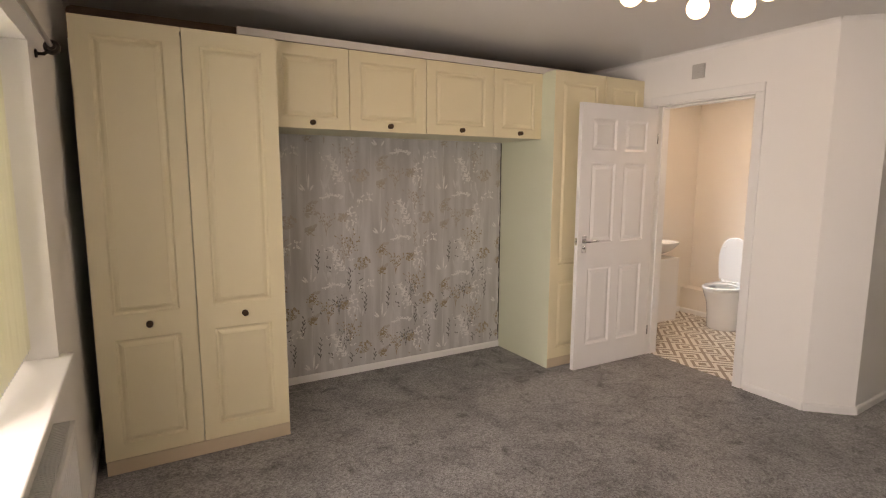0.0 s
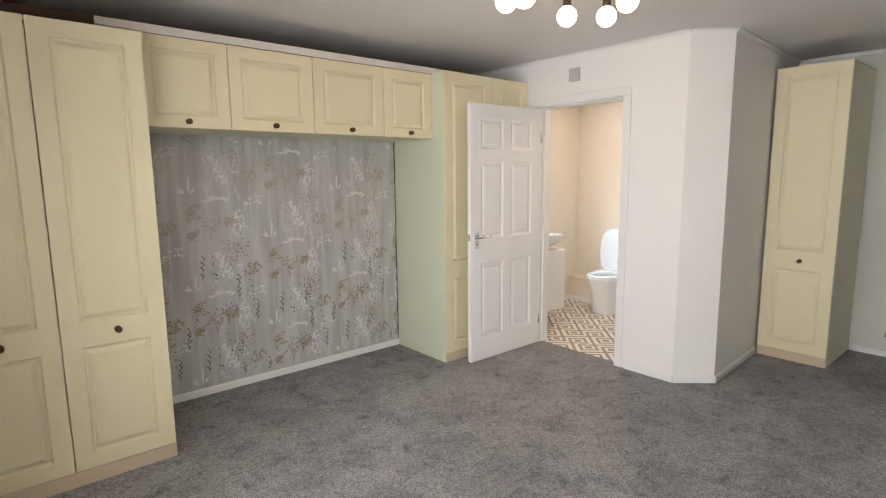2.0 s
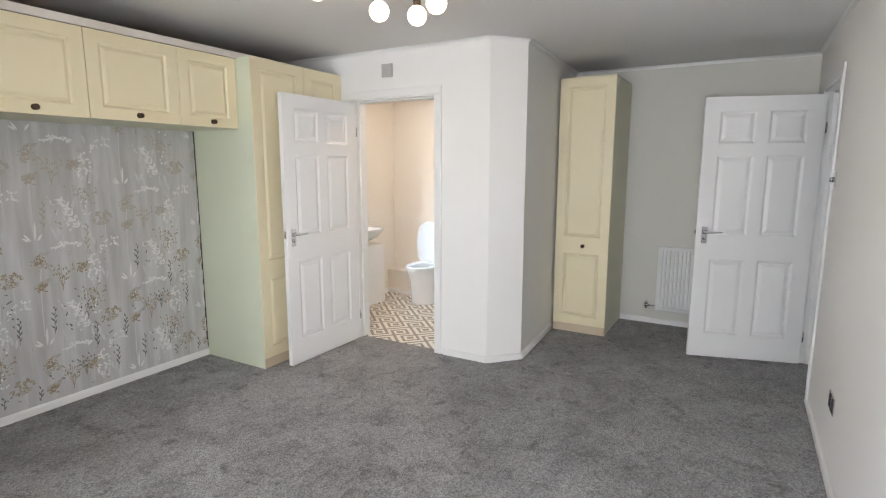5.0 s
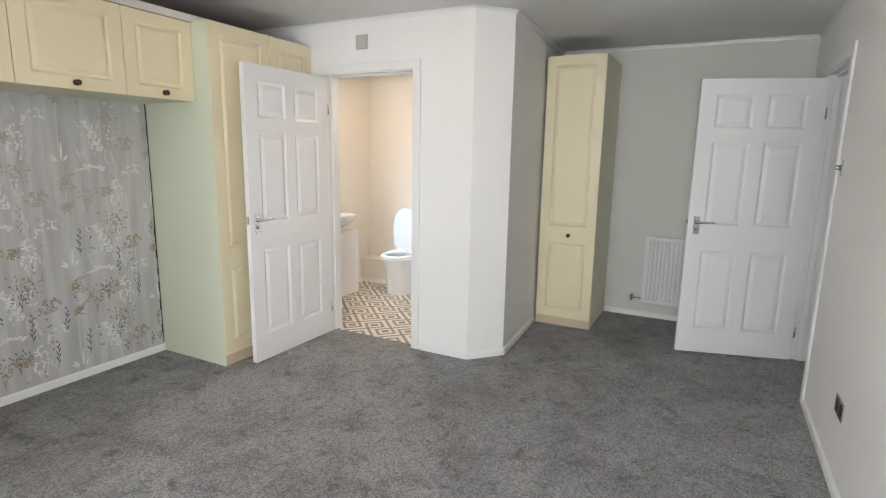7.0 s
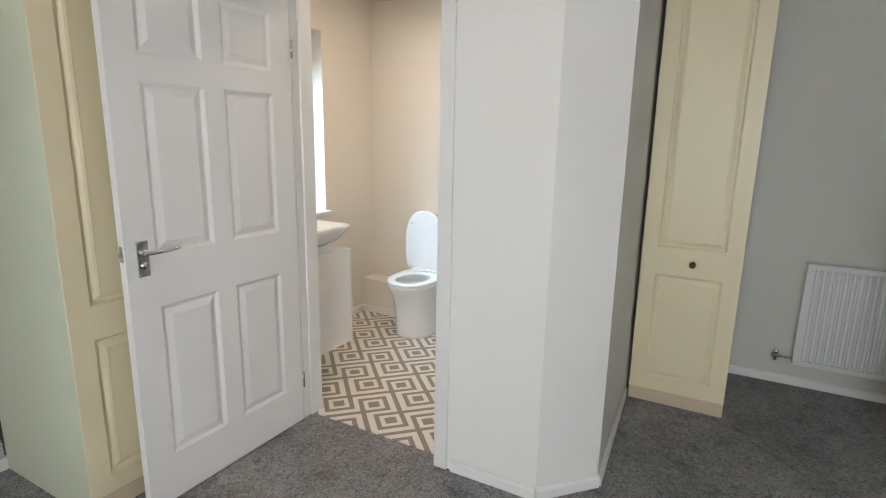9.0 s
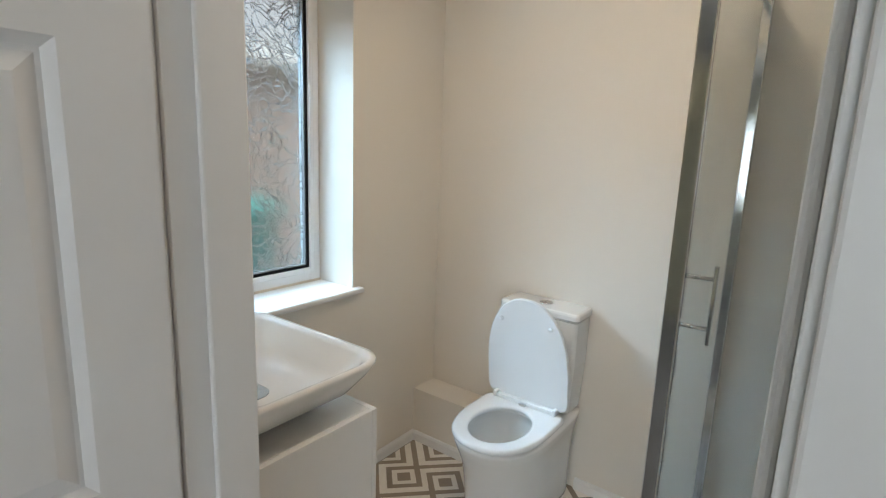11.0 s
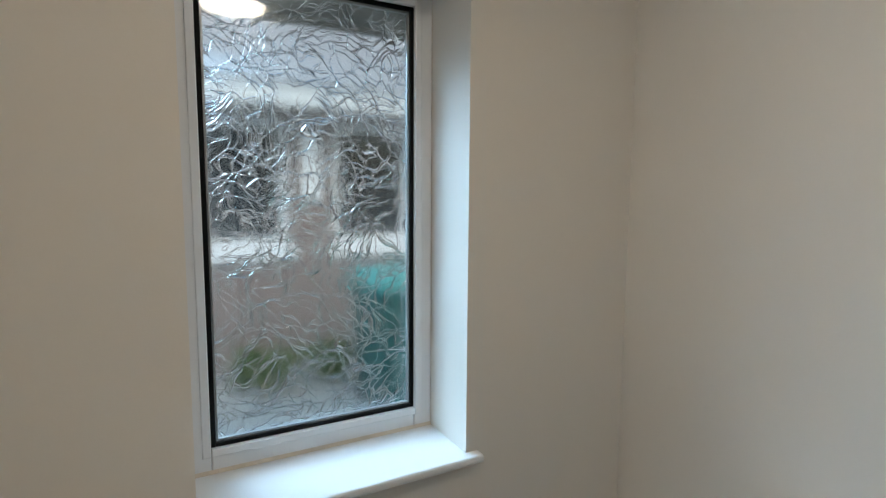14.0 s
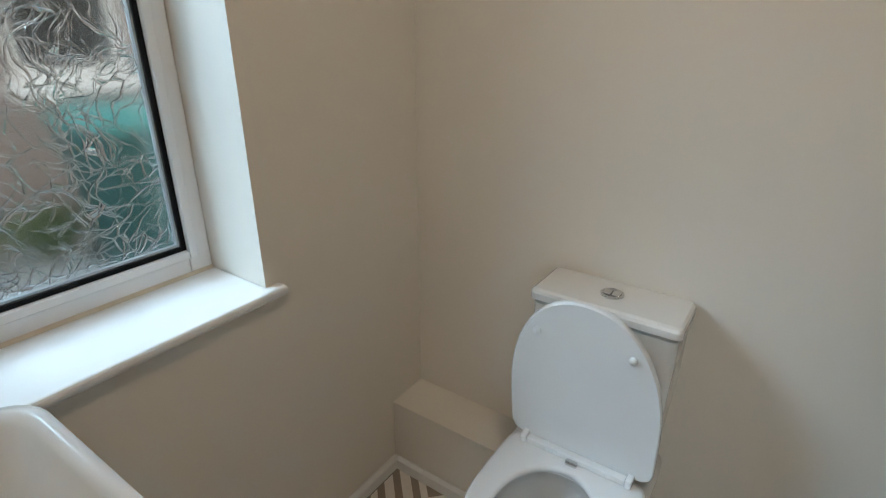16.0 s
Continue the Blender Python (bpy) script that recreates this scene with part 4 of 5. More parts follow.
# ceiling light with opal globes on curved arms
LC = Vector((-1.55, -2.2, CEILING))
lamp = thing("ceiling_light", Matrix.Translation(LC), "black ceiling light with lit opal globes on curved arms", "ceiling light")
part("ceiling_plate", add_lathe(bmesh.new(), [(0.05, -0.024), (0.062, -0.02), (0.062, -0.0005)], (0, 0, 0), "Z", 28), DARK_METAL, lamp, "", True)
for g in ((-1.77, -2.03, 2.20), (-1.86, -2.21, 2.16), (-1.385, -2.06, 2.20), (-1.235, -2.175, 2.20), (-1.36, -2.357, 2.20), (-1.62, -2.48, 2.19)):
    p = Vector(g) - LC
    flat = Vector((p.x, p.y, 0))
    out = flat.normalized()
    tip = Vector((p.x, p.y, p.z + 0.055))
    mid = flat * 0.5 + Vector((-out.y, out.x, 0)) * 0.05 + Vector((0, 0, -0.075))
    pts = []
    for k in range(11):
        f = k / 10
        pts.append((1 - f) ** 2 * Vector((out.x * 0.03, out.y * 0.03, -0.022)) + 2 * f * (1 - f) * mid + f * f * (tip + Vector((0, 0, 0.03))))
    arm = part("arm", add_tube(bmesh.new(), pts, 0.0055, 10), DARK_METAL, lamp, "", True)
    part("lamp_holder", add_lathe(bmesh.new(), [(0.013, -0.014), (0.019, -0.010), (0.019, 0.03), (0.008, 0.038)], tip, "Z", 16), DARK_METAL, arm, "", True)
    bm = bmesh.new()
    bmesh.ops.create_uvsphere(bm, u_segments=24, v_segments=16, radius=0.046)
    bmesh.ops.transform(bm, matrix=Matrix.Translation(p), verts=bm.verts)
    part("globe", bm, BULB, arm, "lit opal glass globe", True)

# ---- bathroom things ----
win2 = tagged(thing("window_2", Matrix(), "white plastic window with leaf-patterned obscure glass", "window"), kind="structure")
gx0, gx1, gz0, gz1 = 0.503, 1.045, 0.930, 2.045
fx0, fx1, fz0, fz1 = 0.457, 1.099, 0.869, 2.084
for a, b, c, d in ((fx0, gx0, fz0, fz1), (gx1, fx1, fz0, fz1), (gx0 + 0.0005, gx1 - 0.0005, fz0, gz0), (gx0 + 0.0005, gx1 - 0.0005, gz1, fz1)):
    part("window_frame", box(a, b, 0.20, 0.265, c, d, 0.004), UPVC, win2)
for a, b, c, d in ((gx0, gx0 + 0.011, gz0, gz1), (gx1 - 0.011, gx1, gz0, gz1), (gx0 + 0.0112, gx1 - 0.0112, gz0, gz0 + 0.011), (gx0 + 0.0112, gx1 - 0.0112, gz1 - 0.011, gz1)):
    part("gasket", box(a, b, 0.204, 0.235, c, d, 0.002), RUBBER, win2, "black rubber gasket")
for y0, y1, m_, label in ((0.2085, 0.2115, GLASS, "clear inner pane"), (0.2225, 0.2265, OBSCURE, "leaf-patterned obscure outer pane")):
    p = part("pane", box(gx0 + 0.0115, gx1 - 0.0115, y0, y1, gz0 + 0.0115, gz1 - 0.0115), m_, win2, label)
    p.visible_shadow = False
w_ = 0.021
for a, b, c, d in ((gx0 - w_, gx0 - 0.0005, gz0 - w_, gz1 + w_), (gx1 + 0.0005, gx1 + w_, gz0 - w_, gz1 + w_), (gx0, gx1, gz0 - w_, gz0 - 0.0005), (gx0, gx1, gz1 + 0.0005, gz1 + w_)):
    part("glazing_bead", box(a, b, 0.194, 0.1998, c, d, 0.003), UPVC, win2)
SEALANT = mat("mottled tan sealant", (0.68, 0.60, 0.50), 0.5, vary=0.25, scale=14, fine=60, bump=0.1)
bm = bmesh.new()
loft(bm, [[(x, 0.1992, 0.8685), (x, 0.1925, 0.8685), (x, 0.1992, 0.8765)] for x in (0.459, 1.097)])
part("sealant", bm, SEALANT, win2, "tan sealant line")
SPACER = mat("grey spacer bar", (0.35, 0.36, 0.37), 0.4, metal=0.6, vary=0.1, scale=20)
for a, b, c, d in ((gx0 + 0.012, gx0 + 0.017, gz0 + 0.012, gz1 - 0.012), (gx1 - 0.017, gx1 - 0.012, gz0 + 0.012, gz1 - 0.012), (gx0 + 0.0172, gx1 - 0.0172, gz0 + 0.012, gz0 + 0.017), (gx0 + 0.0172, gx1 - 0.0172, gz1 - 0.017, gz1 - 0.012)):
    part("spacer", box(a, b, 0.212, 0.222, c, d), SPACER, win2)
bm = add_prism(bmesh.new(), [(0.43, -0.034), (1.135, -0.034), (1.135, -0.0005), (1.098, -0.0005), (1.098, 0.1995), (0.458, 0.1995), (0.458, -0.0005), (0.43, -0.0005)], 0.846, 0.868)
nose = [e for e in bm.edges if all(v.co.y < -0.03 for v in e.verts) and abs(e.verts[0].co.z - e.verts[1].co.z) < 1e-4]
bmesh.ops.bevel(bm, geom=nose, offset=0.009, segments=3, affect="EDGES", profile=0.5)
tagged(link_mesh("window_sill", bm, TRIM), "white bathroom window sill board with rounded nose", kind="structure")

structure("pipe_boxing", box(1.515, 1.6695, -0.515, -0.0005, 0.003, 0.274, 0.002), BATH_WALL, "cream painted boxing along the foot of the wall")
skirting((1.515, -0.515), (1.515, -0.016), -1, 0, 0.05, 0.012, base=0.003)

# washbasin on a wall-hung vanity cabinet
basin = thing("washbasin", Matrix(), "white ceramic rectangular washbasin with rounded corners", "washbasin")
bm = bmesh.new()
X0, X1, B0, B1, ZR = 0.119, 0.635, -0.635, -0.022, 0.890


def at_z(loop, z):
    return [(x, y, z) for x, y in loop]


rings = [at_z(rounded(X0, X1 - 0.17, B0 + 0.13, B1 - 0.12, 0.06), 0.772), at_z(rounded(X0, X1 - 0.115, B0 + 0.085, B1 - 0.08, 0.075), 0.781),
         at_z(rounded(X0, X1 - 0.055, B0 + 0.04, B1 - 0.038, 0.085), 0.812), at_z(rounded(X0, X1 - 0.016, B0 + 0.012, B1 - 0.012, 0.085), 0.856),
         at_z(rounded(X0, X1, B0, B1, 0.085), ZR - 0.008), at_z(rounded(X0, X1 - 0.003, B0 + 0.003, B1 - 0.003, 0.083), ZR),
         at_z(rounded(X0 + 0.075, X1 - 0.018, B0 + 0.018, B1 - 0.018, 0.075), ZR), at_z(rounded(X0 + 0.085, X1 - 0.03, B0 + 0.03, B1 - 0.03, 0.075), ZR - 0.012),
         at_z(rounded(X0 + 0.105, X1 - 0.07, B0 + 0.07, B1 - 0.07, 0.07), ZR - 0.07), at_z(rounded(X0 + 0.14, X1 - 0.115, B0 + 0.12, B1 - 0.12, 0.06), ZR - 0.098),
         at_z(rounded(X0 + 0.2, X1 - 0.2, B0 + 0.22, B1 - 0.22, 0.045), ZR - 0.104)]
loft(bm, rings)
part("bowl", bm, CERAMIC, basin, "", True)
part("waste", add_lathe(bmesh.new(), [(0.021, 0.0), (0.021, 0.003), (0.012, 0.005)], (0.39, -0.315, ZR - 0.1035), "Z", 20), CHROME, basin, "chrome waste", True)
part("water", add_prism(bmesh.new(), rounded(0.335, 0.43, -0.41, -0.245, 0.04), ZR - 0.1035, ZR - 0.1022), GLASS, basin, "shallow standing water")
part("foot_block", box(0.16, 0.41, -0.43, -0.21, 0.7475, 0.7715, 0.003), CERAMIC, basin)

tap = thing("mixer_tap", Matrix.Translation((0.165, -0.325, ZR)), "chrome single-lever basin mixer tap", "tap")
part("body", add_lathe(bmesh.new(), [(0.025, 0.0005), (0.025, 0.006), (0.021, 0.009), (0.021, 0.075), (0.023, 0.08), (0.018, 0.092)], (0, 0, 0), "Z", 24), CHROME, tap, "", True)
part("spout", add_tube(bmesh.new(), [(0.01, 0, 0.05), (0.05, 0, 0.058), (0.095, 0, 0.057), (0.115, 0, 0.051), (0.121, 0, 0.036)], 0.0125, 16), CHROME, tap, "", True)
bm = bmesh.new()
loft(bm, [[(x, y * w, z + dz) for y, dz in ((-1, 0), (-0.7, 0.005), (0.7, 0.005), (1, 0), (0.7, -0.004), (-0.7, -0.004))] for x, z, w in ((-0.018, 0.094, 0.014), (0.02, 0.103, 0.015), (0.07, 0.114, 0.011), (0.095, 0.119, 0.007))])
part("lever", bm, CHROME, tap, "", True)

vanity = thing("vanity_cabinet", Matrix(), "white wall-hung vanity cabinet under the washbasin", "cabinet")
part("side_panel", box(0.119, 0.585, -0.622, -0.606, 0.18, 0.747, 0.0015), VANITY, vanity)
part("side_panel", box(0.119, 0.585, -0.030, -0.014, 0.18, 0.747, 0.0015), VANITY, vanity)
part("bottom", box(0.119, 0.585, -0.6055, -0.0305, 0.18, 0.196), VANITY, vanity)
part("back", box(0.119, 0.139, -0.6055, -0.0305, 0.1965, 0.747), VANITY, vanity)
part("top", box(0.1395, 0.5845, -0.6055, -0.0305, 0.731, 0.747), VANITY, vanity)
for a, b in ((-0.622, -0.3195), (-0.3165, -0.014)):
    d = part("door", box(0.5855, 0.603, a, b, 0.18, 0.747, 0.002), VANITY, vanity)
    part("handle", box(0.6032, 0.6112, (a + b) / 2 - 0.06, (a + b) / 2 + 0.06, 0.716, 0.728, 0.002), CHROME, d)


def egg(cx, cy, back, front, half, n=40, full=0.85):
    """A D-shaped outline: straight at the back (+x), round at the front (-x)."""
    out = []
    for k in range(n):
        a = 2 * math.pi * k / n
        c, s = math.cos(a), math.sin(a)
        if c < 0:
            out.append((cx - abs(c) ** full * front, cy + math.copysign(abs(s) ** full, s) * half))
        else:
            p = 0.2
            out.append((cx + math.copysign(abs(c) ** p, c) * back, cy + math.copysign(abs(s) ** p, s) * half))
    return out


TY = -0.635
def oval(cx, cy, ax, ay, n=40):
    return [(cx + ax * math.cos(2 * math.pi * k / n), cy + ay * math.sin(2 * math.pi * k / n)) for k in range(n)]


wc = thing("toilet", Matrix(), "white close-coupled toilet with its seat lid raised", "toilet")
bm = bmesh.new()
loft(bm, [at_z(egg(1.40, TY, 0.255, 0.235, 0.150), 0.003), at_z(egg(1.40, TY, 0.255, 0.24, 0.152), 0.02), at_z(egg(1.395, TY, 0.255, 0.246, 0.153), 0.15), at_z(egg(1.388, TY, 0.260, 0.260, 0.160), 0.27), at_z(egg(1.38, TY, 0.265, 0.285, 0.173), 0.34), at_z(egg(1.38, TY, 0.265, 0.30, 0.181), 0.375), at_z(egg(1.38, TY, 0.265, 0.305, 0.182), 0.398),
          at_z(oval(1.268, TY, 0.156, 0.126), 0.398), at_z(oval(1.268, TY, 0.168, 0.142), 0.385), at_z(oval(1.268, TY, 0.168, 0.142), 0.355), at_z(oval(1.285, TY, 0.125, 0.105), 0.25), at_z(oval(1.31, TY, 0.085, 0.07), 0.17), at_z(oval(1.32, TY, 0.06, 0.05), 0.06)])
part("pan", bm, CERAMIC, wc, "", True)
part("water", add_prism(bmesh.new(), oval(1.308, TY, 0.088, 0.073, 28), 0.178, 0.184), GLASS, wc, "standing water in the pan")
bm = bmesh.new()
loft(bm, [at_z(egg(1.335, TY, 0.15, 0.262, 0.178), 0.401), at_z(egg(1.335, TY, 0.15, 0.266, 0.181), 0.410), at_z(egg(1.335, TY, 0.147, 0.260, 0.176), 0.419), at_z(egg(1.333, TY, 0.140, 0.250, 0.170), 0.4205), at_z(oval(1.272, TY, 0.156, 0.119), 0.4205), at_z(oval(1.272, TY, 0.149, 0.112), 0.4165), at_z(oval(1.272, TY, 0.148, 0.111), 0.408), at_z(oval(1.272, TY, 0.151, 0.114), 0.401)], False, False)
part("seat", bm, SEAT, wc, "white plastic seat ring", True)
# raised lid, leaning on the cistern
bm = bmesh.new()
lid = [(a - 1.335, b - TY) for a, b in egg(1.335, TY, 0.15, 0.305, 0.182, 48, 0.92)]
m = Matrix.Translation((1.476, TY, 0.43)) @ Matrix.Rotation(radians(82), 4, "Y") @ Matrix.Translation((-0.15, 0, 0))
loft(bm, [[m @ Vector((a * k, b * k, z)) for a, b in lid] for k, z in ((0.985, 0.0), (1.0, 0.004), (1.0, 0.012), (0.985, 0.017))])
part("lid", bm, SEAT, wc, "raised white plastic lid", False)
for y in (-0.108, 0.108):
    q = m @ Vector((-0.205, y, -0.003))
    part("lid_buffer", add_lathe(bmesh.new(), [(0.0085, -0.006), (0.009, 0.001), (0.006, 0.006)], q, "X", 14), SEAT, wc, "", True)
part("hinge_bar", box(1.452, 1.474, TY - 0.126, TY + 0.126, 0.4215, 0.438, 0.003), SEAT, wc)
for y in (-0.135, 0.135):
    part("hinge_bracket", box(1.447, 1.487, TY + y - 0.008, TY + y + 0.008, 0.4215, 0.446, 0.004), SEAT, wc)
part("release_button", box(1.436, 1.4515, TY - 0.015, TY + 0.015, 0.4215, 0.434, 0.004), CHROME, wc, "small metal release button")
bm = bmesh.new()
loft(bm, [at_z(rounded(1.535, 1.669, TY - 0.155, TY + 0.155, 0.016), 0.40), at_z(rounded(1.527, 1.669, TY - 0.168, TY + 0.168, 0.016), 0.60), at_z(rounded(1.524, 1.669, TY - 0.170, TY + 0.170, 0.016), 0.790), at_z(rounded(1.534, 1.669, TY - 0.160, TY + 0.160, 0.014), 0.790), at_z(rounded(1.534, 1.669, TY - 0.160, TY + 0.160, 0.014), 0.7975)])
part("cistern", bm, CERAMIC, wc, "", False)
bm = bmesh.new()
loft(bm, [at_z(rounded(1.521, 1.6695, TY - 0.173, TY + 0.173, 0.014), 0.798), at_z(rounded(1.516, 1.6695, TY - 0.177, TY + 0.177, 0.016), 0.802), at_z(rounded(1.516, 1.6695, TY - 0.177, TY + 0.177, 0.016), 0.818), at_z(rounded(1.519, 1.6695, TY - 0.1745, TY + 0.1745, 0.015), 0.825), at_z(rounded(1.526, 1.6695, TY - 0.168, TY + 0.168, 0.012), 0.829)])
part("cistern_lid", bm, CERAMIC, wc, "", False)
fb = part("flush_button", add_lathe(bmesh.new(), [(0.027, 0.0), (0.027, 0.004), (0.0225, 0.006), (0.0225, 0.003)], (1.595, TY, 0.8292), "Z", 28), CHROME, wc, "chrome dual flush button", True)
for a, b in ((-0.021, -0.001), (0.001, 0.021)):
    part("button_half", box(1.595 - 0.0125, 1.595 + 0.0125, TY + a, TY + b, 0.8325, 0.8362, 0.0025), CHROME, fb)

# shower enclosure in the far corner
sh = thing("shower_enclosure", Matrix(), "chrome-framed glass shower enclosure with a bar handle", "shower")
SX, SY = 0.86, -1.264
for x0, x1, y0, y1 in ((SX, SX + 0.035, SY - 0.035, SY), (1.635, 1.669, SY - 0.035, SY), (SX, SX + 0.035, -2.085, -2.05)):
    part("post", box(x0, x1, y0, y1, 0.0995, 1.95, 0.003), CHROME, sh)
part("rail", box(SX + 0.0355, 1.6345, SY - 0.03, SY - 0.004, 1.915, 1.95, 0.003), CHROME, sh)
part("rail", box(SX + 0.0355, 1.6345, SY - 0.03, SY - 0.004, 0.0995, 0.13, 0.003), CHROME, sh)
part("rail", box(SX + 0.004, SX + 0.03, -2.0495, SY - 0.0355, 1.915, 1.95, 0.003), CHROME, sh)
part("rail", box(SX + 0.004, SX + 0.03, -2.0495, SY - 0.0355, 0.0995, 0.13, 0.003), CHROME, sh)
for b in (box(SX + 0.036, 1.634, SY - 0.02, SY - 0.014, 0.131, 1.914), box(SX + 0.014, SX + 0.02, -2.049, SY - 0.036, 0.131, 1.914)):
    part("pane", b, GLASS, sh)
part("tray", box(SX - 0.004, 1.669, -2.0885, SY + 0.004, 0.0035, 0.099, 0.01, 3), CERAMIC, sh, "white shower tray")
hn = part("handle", box(1.0, 1.012, SY + 0.004, SY + 0.015, 1.0, 1.20, 0.003), CHROME, sh, "chrome bar handle")
for z in (1.04, 1.165):
    part("standoff", add_tube(bmesh.new(), [(1.006, SY + 0.006, z), (1.006, SY - 0.07, z)], 0.006), CHROME, hn, "", True)
part("inner_grip", box(1.0, 1.012, SY - 0.082, SY - 0.0705, 1.0, 1.20, 0.003), CHROME, hn)

# flush opal dome on the bathroom ceiling
dome = thing("ceiling_dome_light", Matrix.Translation((0.75, -1.0, CEILING)), "round flat opal light on the bathroom ceiling", "ceiling light")
part("base", add_lathe(bmesh.new(), [(0.15, -0.02), (0.155, -0.018), (0.155, -0.0005)], (0, 0, 0), "Z", 32), TRIM, dome, "", True)
part("diffuser", add_lathe(bmesh.new(), [(0.10, -0.036), (0.125, -0.033), (0.136, -0.026), (0.138, -0.0205)], (0, 0, 0), "Z", 32), DOME, dome, "lit opal diffuser", True)

# ---- outside ----
PAVING = mat("grey paving", (0.33, 0.32, 0.30), 0.85, vary=0.2, scale=1.2, fine=40, bump=0.3)
BRICK = mat("pink-brown brickwork", (0.23, 0.175, 0.16), 0.85, vary=0.25, scale=6, fine=40, bump=0.4)
ROOF = mat("grey concrete roof tiles", (0.36, 0.37, 0.39), 0.7, vary=0.2, scale=3, fine=30, bump=0.4)
DARK_PANE = mat("dark house window glass", (0.03, 0.035, 0.04), 0.06, vary=0.2)
TEAL = mat("teal bin plastic", (0.014, 0.12, 0.11), 0.45, vary=0.12, scale=4, fine=80, bump=0.05)
TEAL_LID = mat("light teal bin lid", (0.06, 0.30, 0.27), 0.4, vary=0.12, scale=4, fine=80, bump=0.05)
LEAF = mat("shrub leaves", (0.09, 0.15, 0.04), 0.6, vary=0.4, scale=20, fine=100, bump=0.1)
PLINTH_DARK = mat("weathered brown timber", (0.17, 0.145, 0.12), 0.7, vary=0.25, scale=5, fine=70, bump=0.2)
structure("ground", box(-300, 300, -300, 300, -0.25, -0.15), PAVING, "grey paved ground outside")

HY = 3.8
house = thing("bungalow", Matrix.Translation((0, HY, -0.15)), "pink-brown brick bungalow with white windows and grey roof", "house")
openings = ((-1.6, -0.3), (0.70, 1.50), (1.92, 2.74), (4.2, 5.5))
SILL, LINTEL, EAVES = 1.20, 2.36, 2.44
bm = bmesh.new()
edges = [-6.0, *(x for o in openings for x in o), 12.0]
for a, b in zip(edges[0::2], edges[1::2]):
    add_box(bm, a, b, 0, 0.3, 0, EAVES)
for a, b in openings:
    add_box(bm, a, b, 0, 0.3, 0, SILL)
    add_box(bm, a, b, 0, 0.3, LINTEL, EAVES)
part("wall", bm, BRICK, house)
for a, b in openings:
    w = part("window", box(a + 0.07, b - 0.07, 0.10, 0.12, SILL + 0.08, LINTEL - 0.08), DARK_PANE, house, "dark window pane")
    for c, d, e, f in ((a, a + 0.0695, SILL, LINTEL), (b - 0.0695, b, SILL, LINTEL), (a + 0.07, b - 0.07, SILL, SILL + 0.0795), (a + 0.07, b - 0.07, LINTEL - 0.0795, LINTEL)):
        part("frame", box(c + 0.001, d - 0.001, 0.04, 0.15, e + 0.001, f - 0.001, 0.004), UPVC, w)
    part("sill", box(a - 0.06, b + 0.06, -0.09, 0.039, SILL - 0.11, SILL - 0.001, 0.006), UPVC, w)
for x in (1.62, -0.1):
    part("window_surround", box(x, x + 0.17, -0.03, -0.001, SILL + 0.42, LINTEL, 0.004), UPVC, house, "white cladding strip beside the window")
part("downpipe", add_tube(bmesh.new(), [(0.60, -0.06, 0.0), (0.60, -0.06, EAVES - 0.1), (0.60, -0.30, EAVES + 0.03)], 0.045, 14), UPVC, house, "white plastic downpipe", True)
part("soffit", box(-6.2, 12.2, -0.40, -0.001, EAVES + 0.001, EAVES + 0.03), UPVC, house, "white soffit board")
part("fascia", box(-6.2, 12.2, -0.43, -0.401, EAVES - 0.02, EAVES + 0.17, 0.004), UPVC, house, "white fascia board")
bm = bmesh.new()
loft(bm, [[(x, -0.5, EAVES + 0.172), (x, 3.6, EAVES + 2.1), (x, 7.7, EAVES + 0.172)] for x in (-6.3, 12.3)])
part("roof", bm, ROOF, house, "grey tiled roof")
part("wall", box(-6.0, 12.0, 6.9, 7.2, 0, EAVES), BRICK, house)

# the eaves over the bathroom window
structure("eaves_soffit", box(-4.3, 2.1, 0.302, 0.66, 2.115, 2.14, 0.003), PLINTH_DARK, "dark stained soffit board under the eaves")
structure("eaves_fascia", box(-4.3, 2.1, 0.661, 0.685, 2.095, 2.30, 0.003), PLINTH_DARK, "dark stained fascia board")

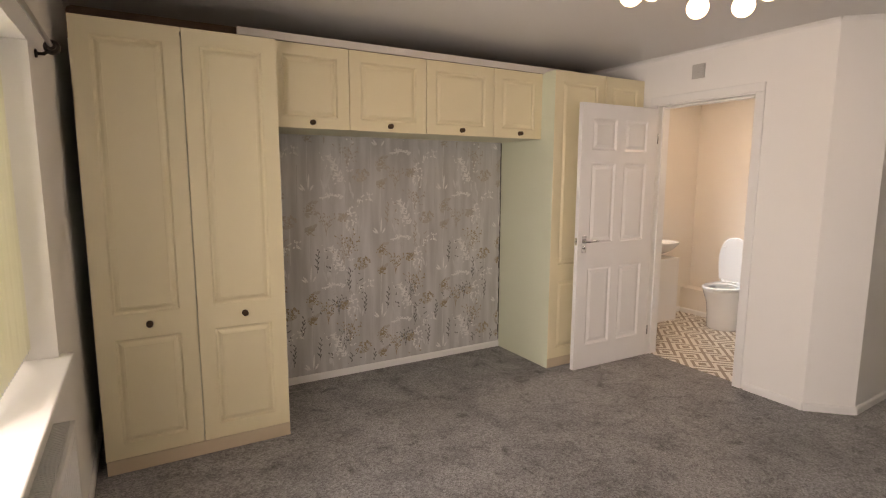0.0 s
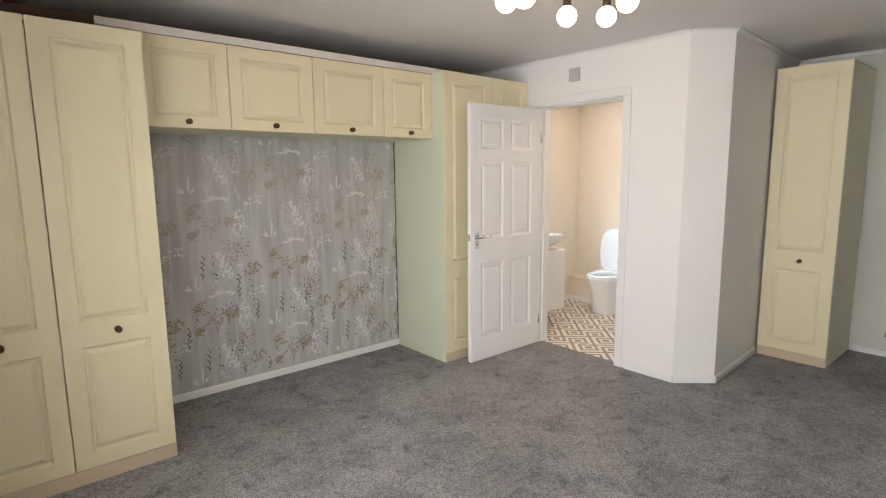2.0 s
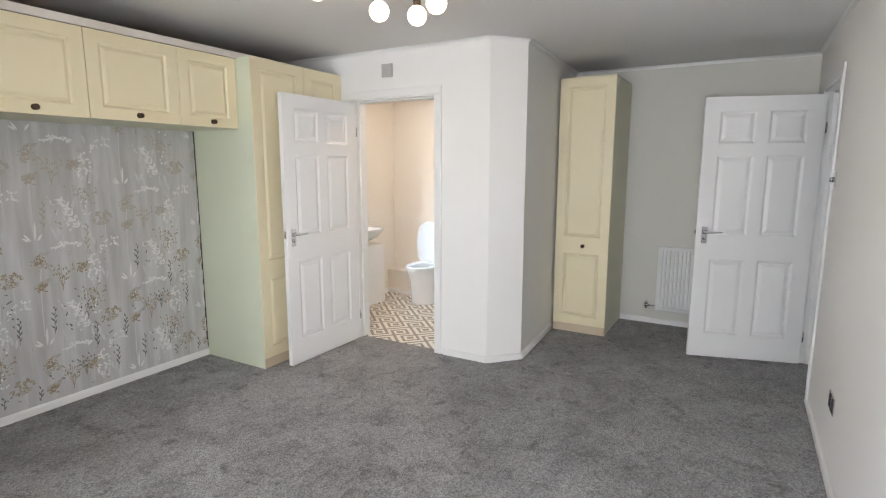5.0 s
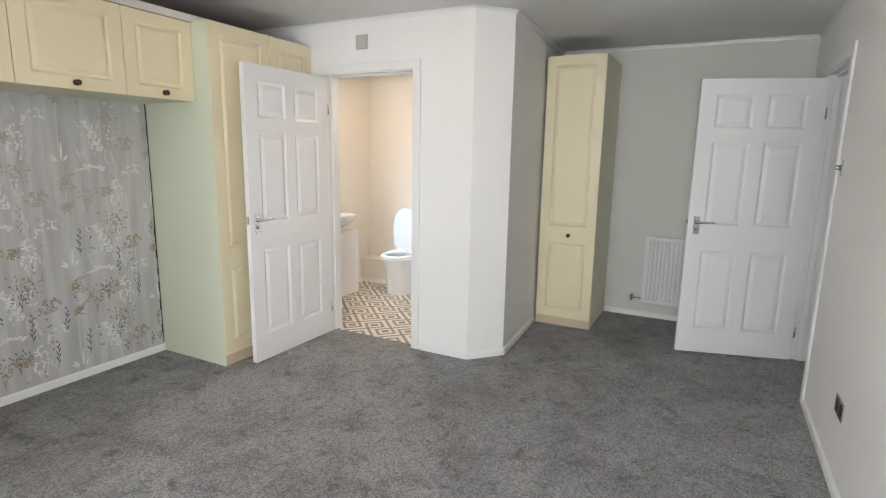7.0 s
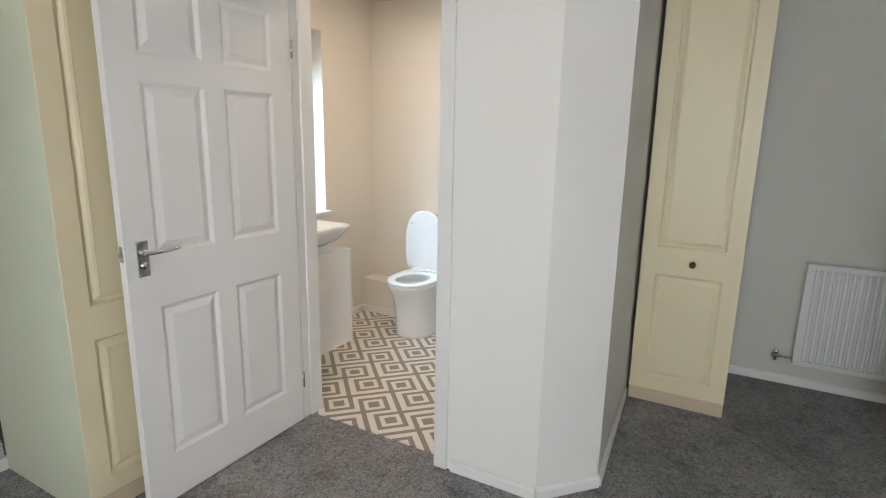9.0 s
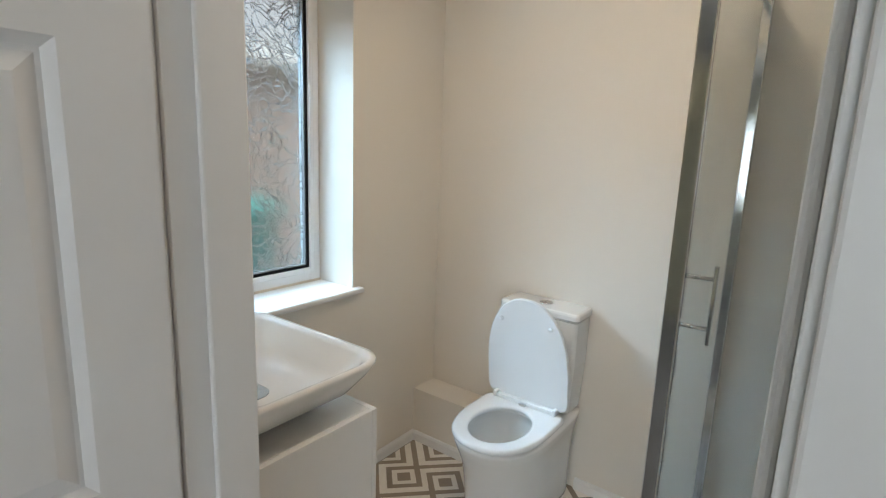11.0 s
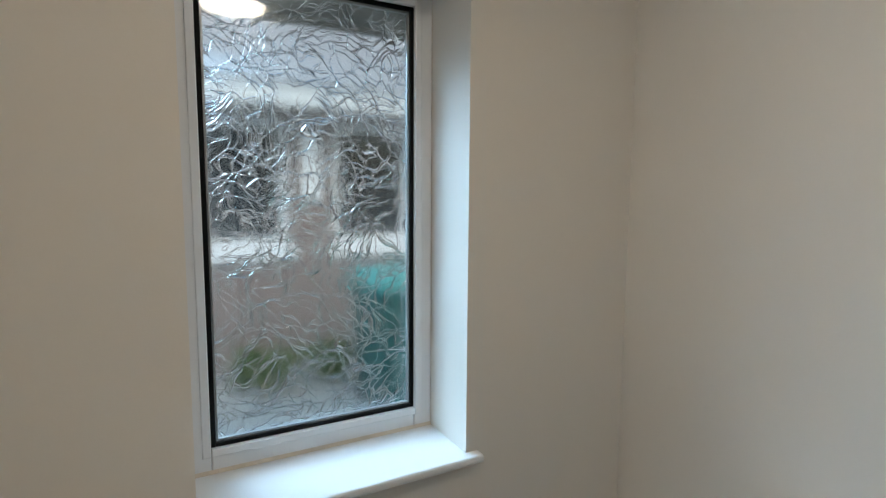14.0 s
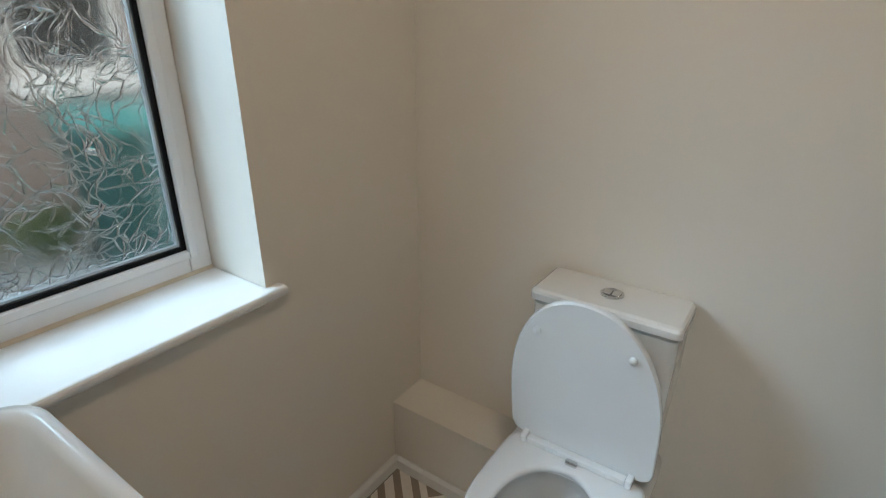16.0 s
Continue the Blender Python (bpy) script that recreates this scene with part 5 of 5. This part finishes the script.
bin_ = thing("wheelie_bin", Matrix.Translation((2.08, 2.6, -0.15)), "teal green wheelie bin with a lighter lid", "bin")
bm = bmesh.new()
loft(bm, [at_z(rounded(-0.24, 0.24, -0.28, 0.28, 0.05), 0.06), at_z(rounded(-0.31, 0.31, -0.36, 0.36, 0.05), 1.0)])
part("tub", bm, TEAL, bin_)
bm = bmesh.new()
loft(bm, [at_z(rounded(-0.33, 0.33, -0.39, 0.37, 0.05), 1.003), at_z(rounded(-0.33, 0.33, -0.39, 0.37, 0.05), 1.05), at_z(rounded(-0.26, 0.26, -0.30, 0.30, 0.05), 1.12)])
part("lid", bm, TEAL_LID, bin_, "lighter teal lid")
for x in (-0.22, 0.22):
    part("wheel", add_lathe(bmesh.new(), [(0.1, -0.025), (0.1, 0.025)], (x, 0.30, 0.1), "X", 20), RUBBER, bin_)

def shrub(x, y, radius, height, seed):
    ob = thing("shrub", Matrix.Translation((x, y, -0.15)), "low green garden shrub at the foot of the brick wall", "shrub", "shrubs along the brick wall")
    bm, rs = bmesh.new(), random.Random(seed)
    lobes = [(rs.uniform(-0.6, 0.6) * radius, rs.uniform(-0.4, 0.4) * radius, rs.uniform(0.45, 0.75) * height) for k in range(6)]
    for k in range(1100):
        lx, ly, lz = rs.choice(lobes)
        a, e, d = rs.uniform(0, 6.3), rs.uniform(-1.2, 1.5), rs.uniform(0.4, 1.0)
        c = Vector((lx + math.cos(a) * math.cos(e) * radius * 0.55 * d, ly + math.sin(a) * math.cos(e) * radius * 0.55 * d, max(0.02, lz + math.sin(e) * height * 0.4 * d)))
        q = Euler((rs.uniform(0, 3), rs.uniform(0, 3), a)).to_matrix()
        s_ = rs.uniform(0.018, 0.036)
        bm.faces.new([bm.verts.new(c + q @ Vector(p) * s_) for p in ((-1, 0, 0), (0, 0.5, 0.1), (1, 0, 0), (0, -0.5, 0.1))])
    part("leaves", bm, LEAF, ob)
    bm = bmesh.new()
    for lx, ly, lz in lobes:
        add_tube(bm, [(0, 0, 0.0), (lx * 0.4, ly * 0.4, lz * 0.5), (lx, ly, lz)], 0.008, 6)
    part("stems", bm, PLINTH, ob)


shrub(1.18, 3.3, 0.30, 0.42, 3)
shrub(1.72, 3.42, 0.26, 0.34, 5)
shrub(2.75, 3.35, 0.30, 0.40, 8)
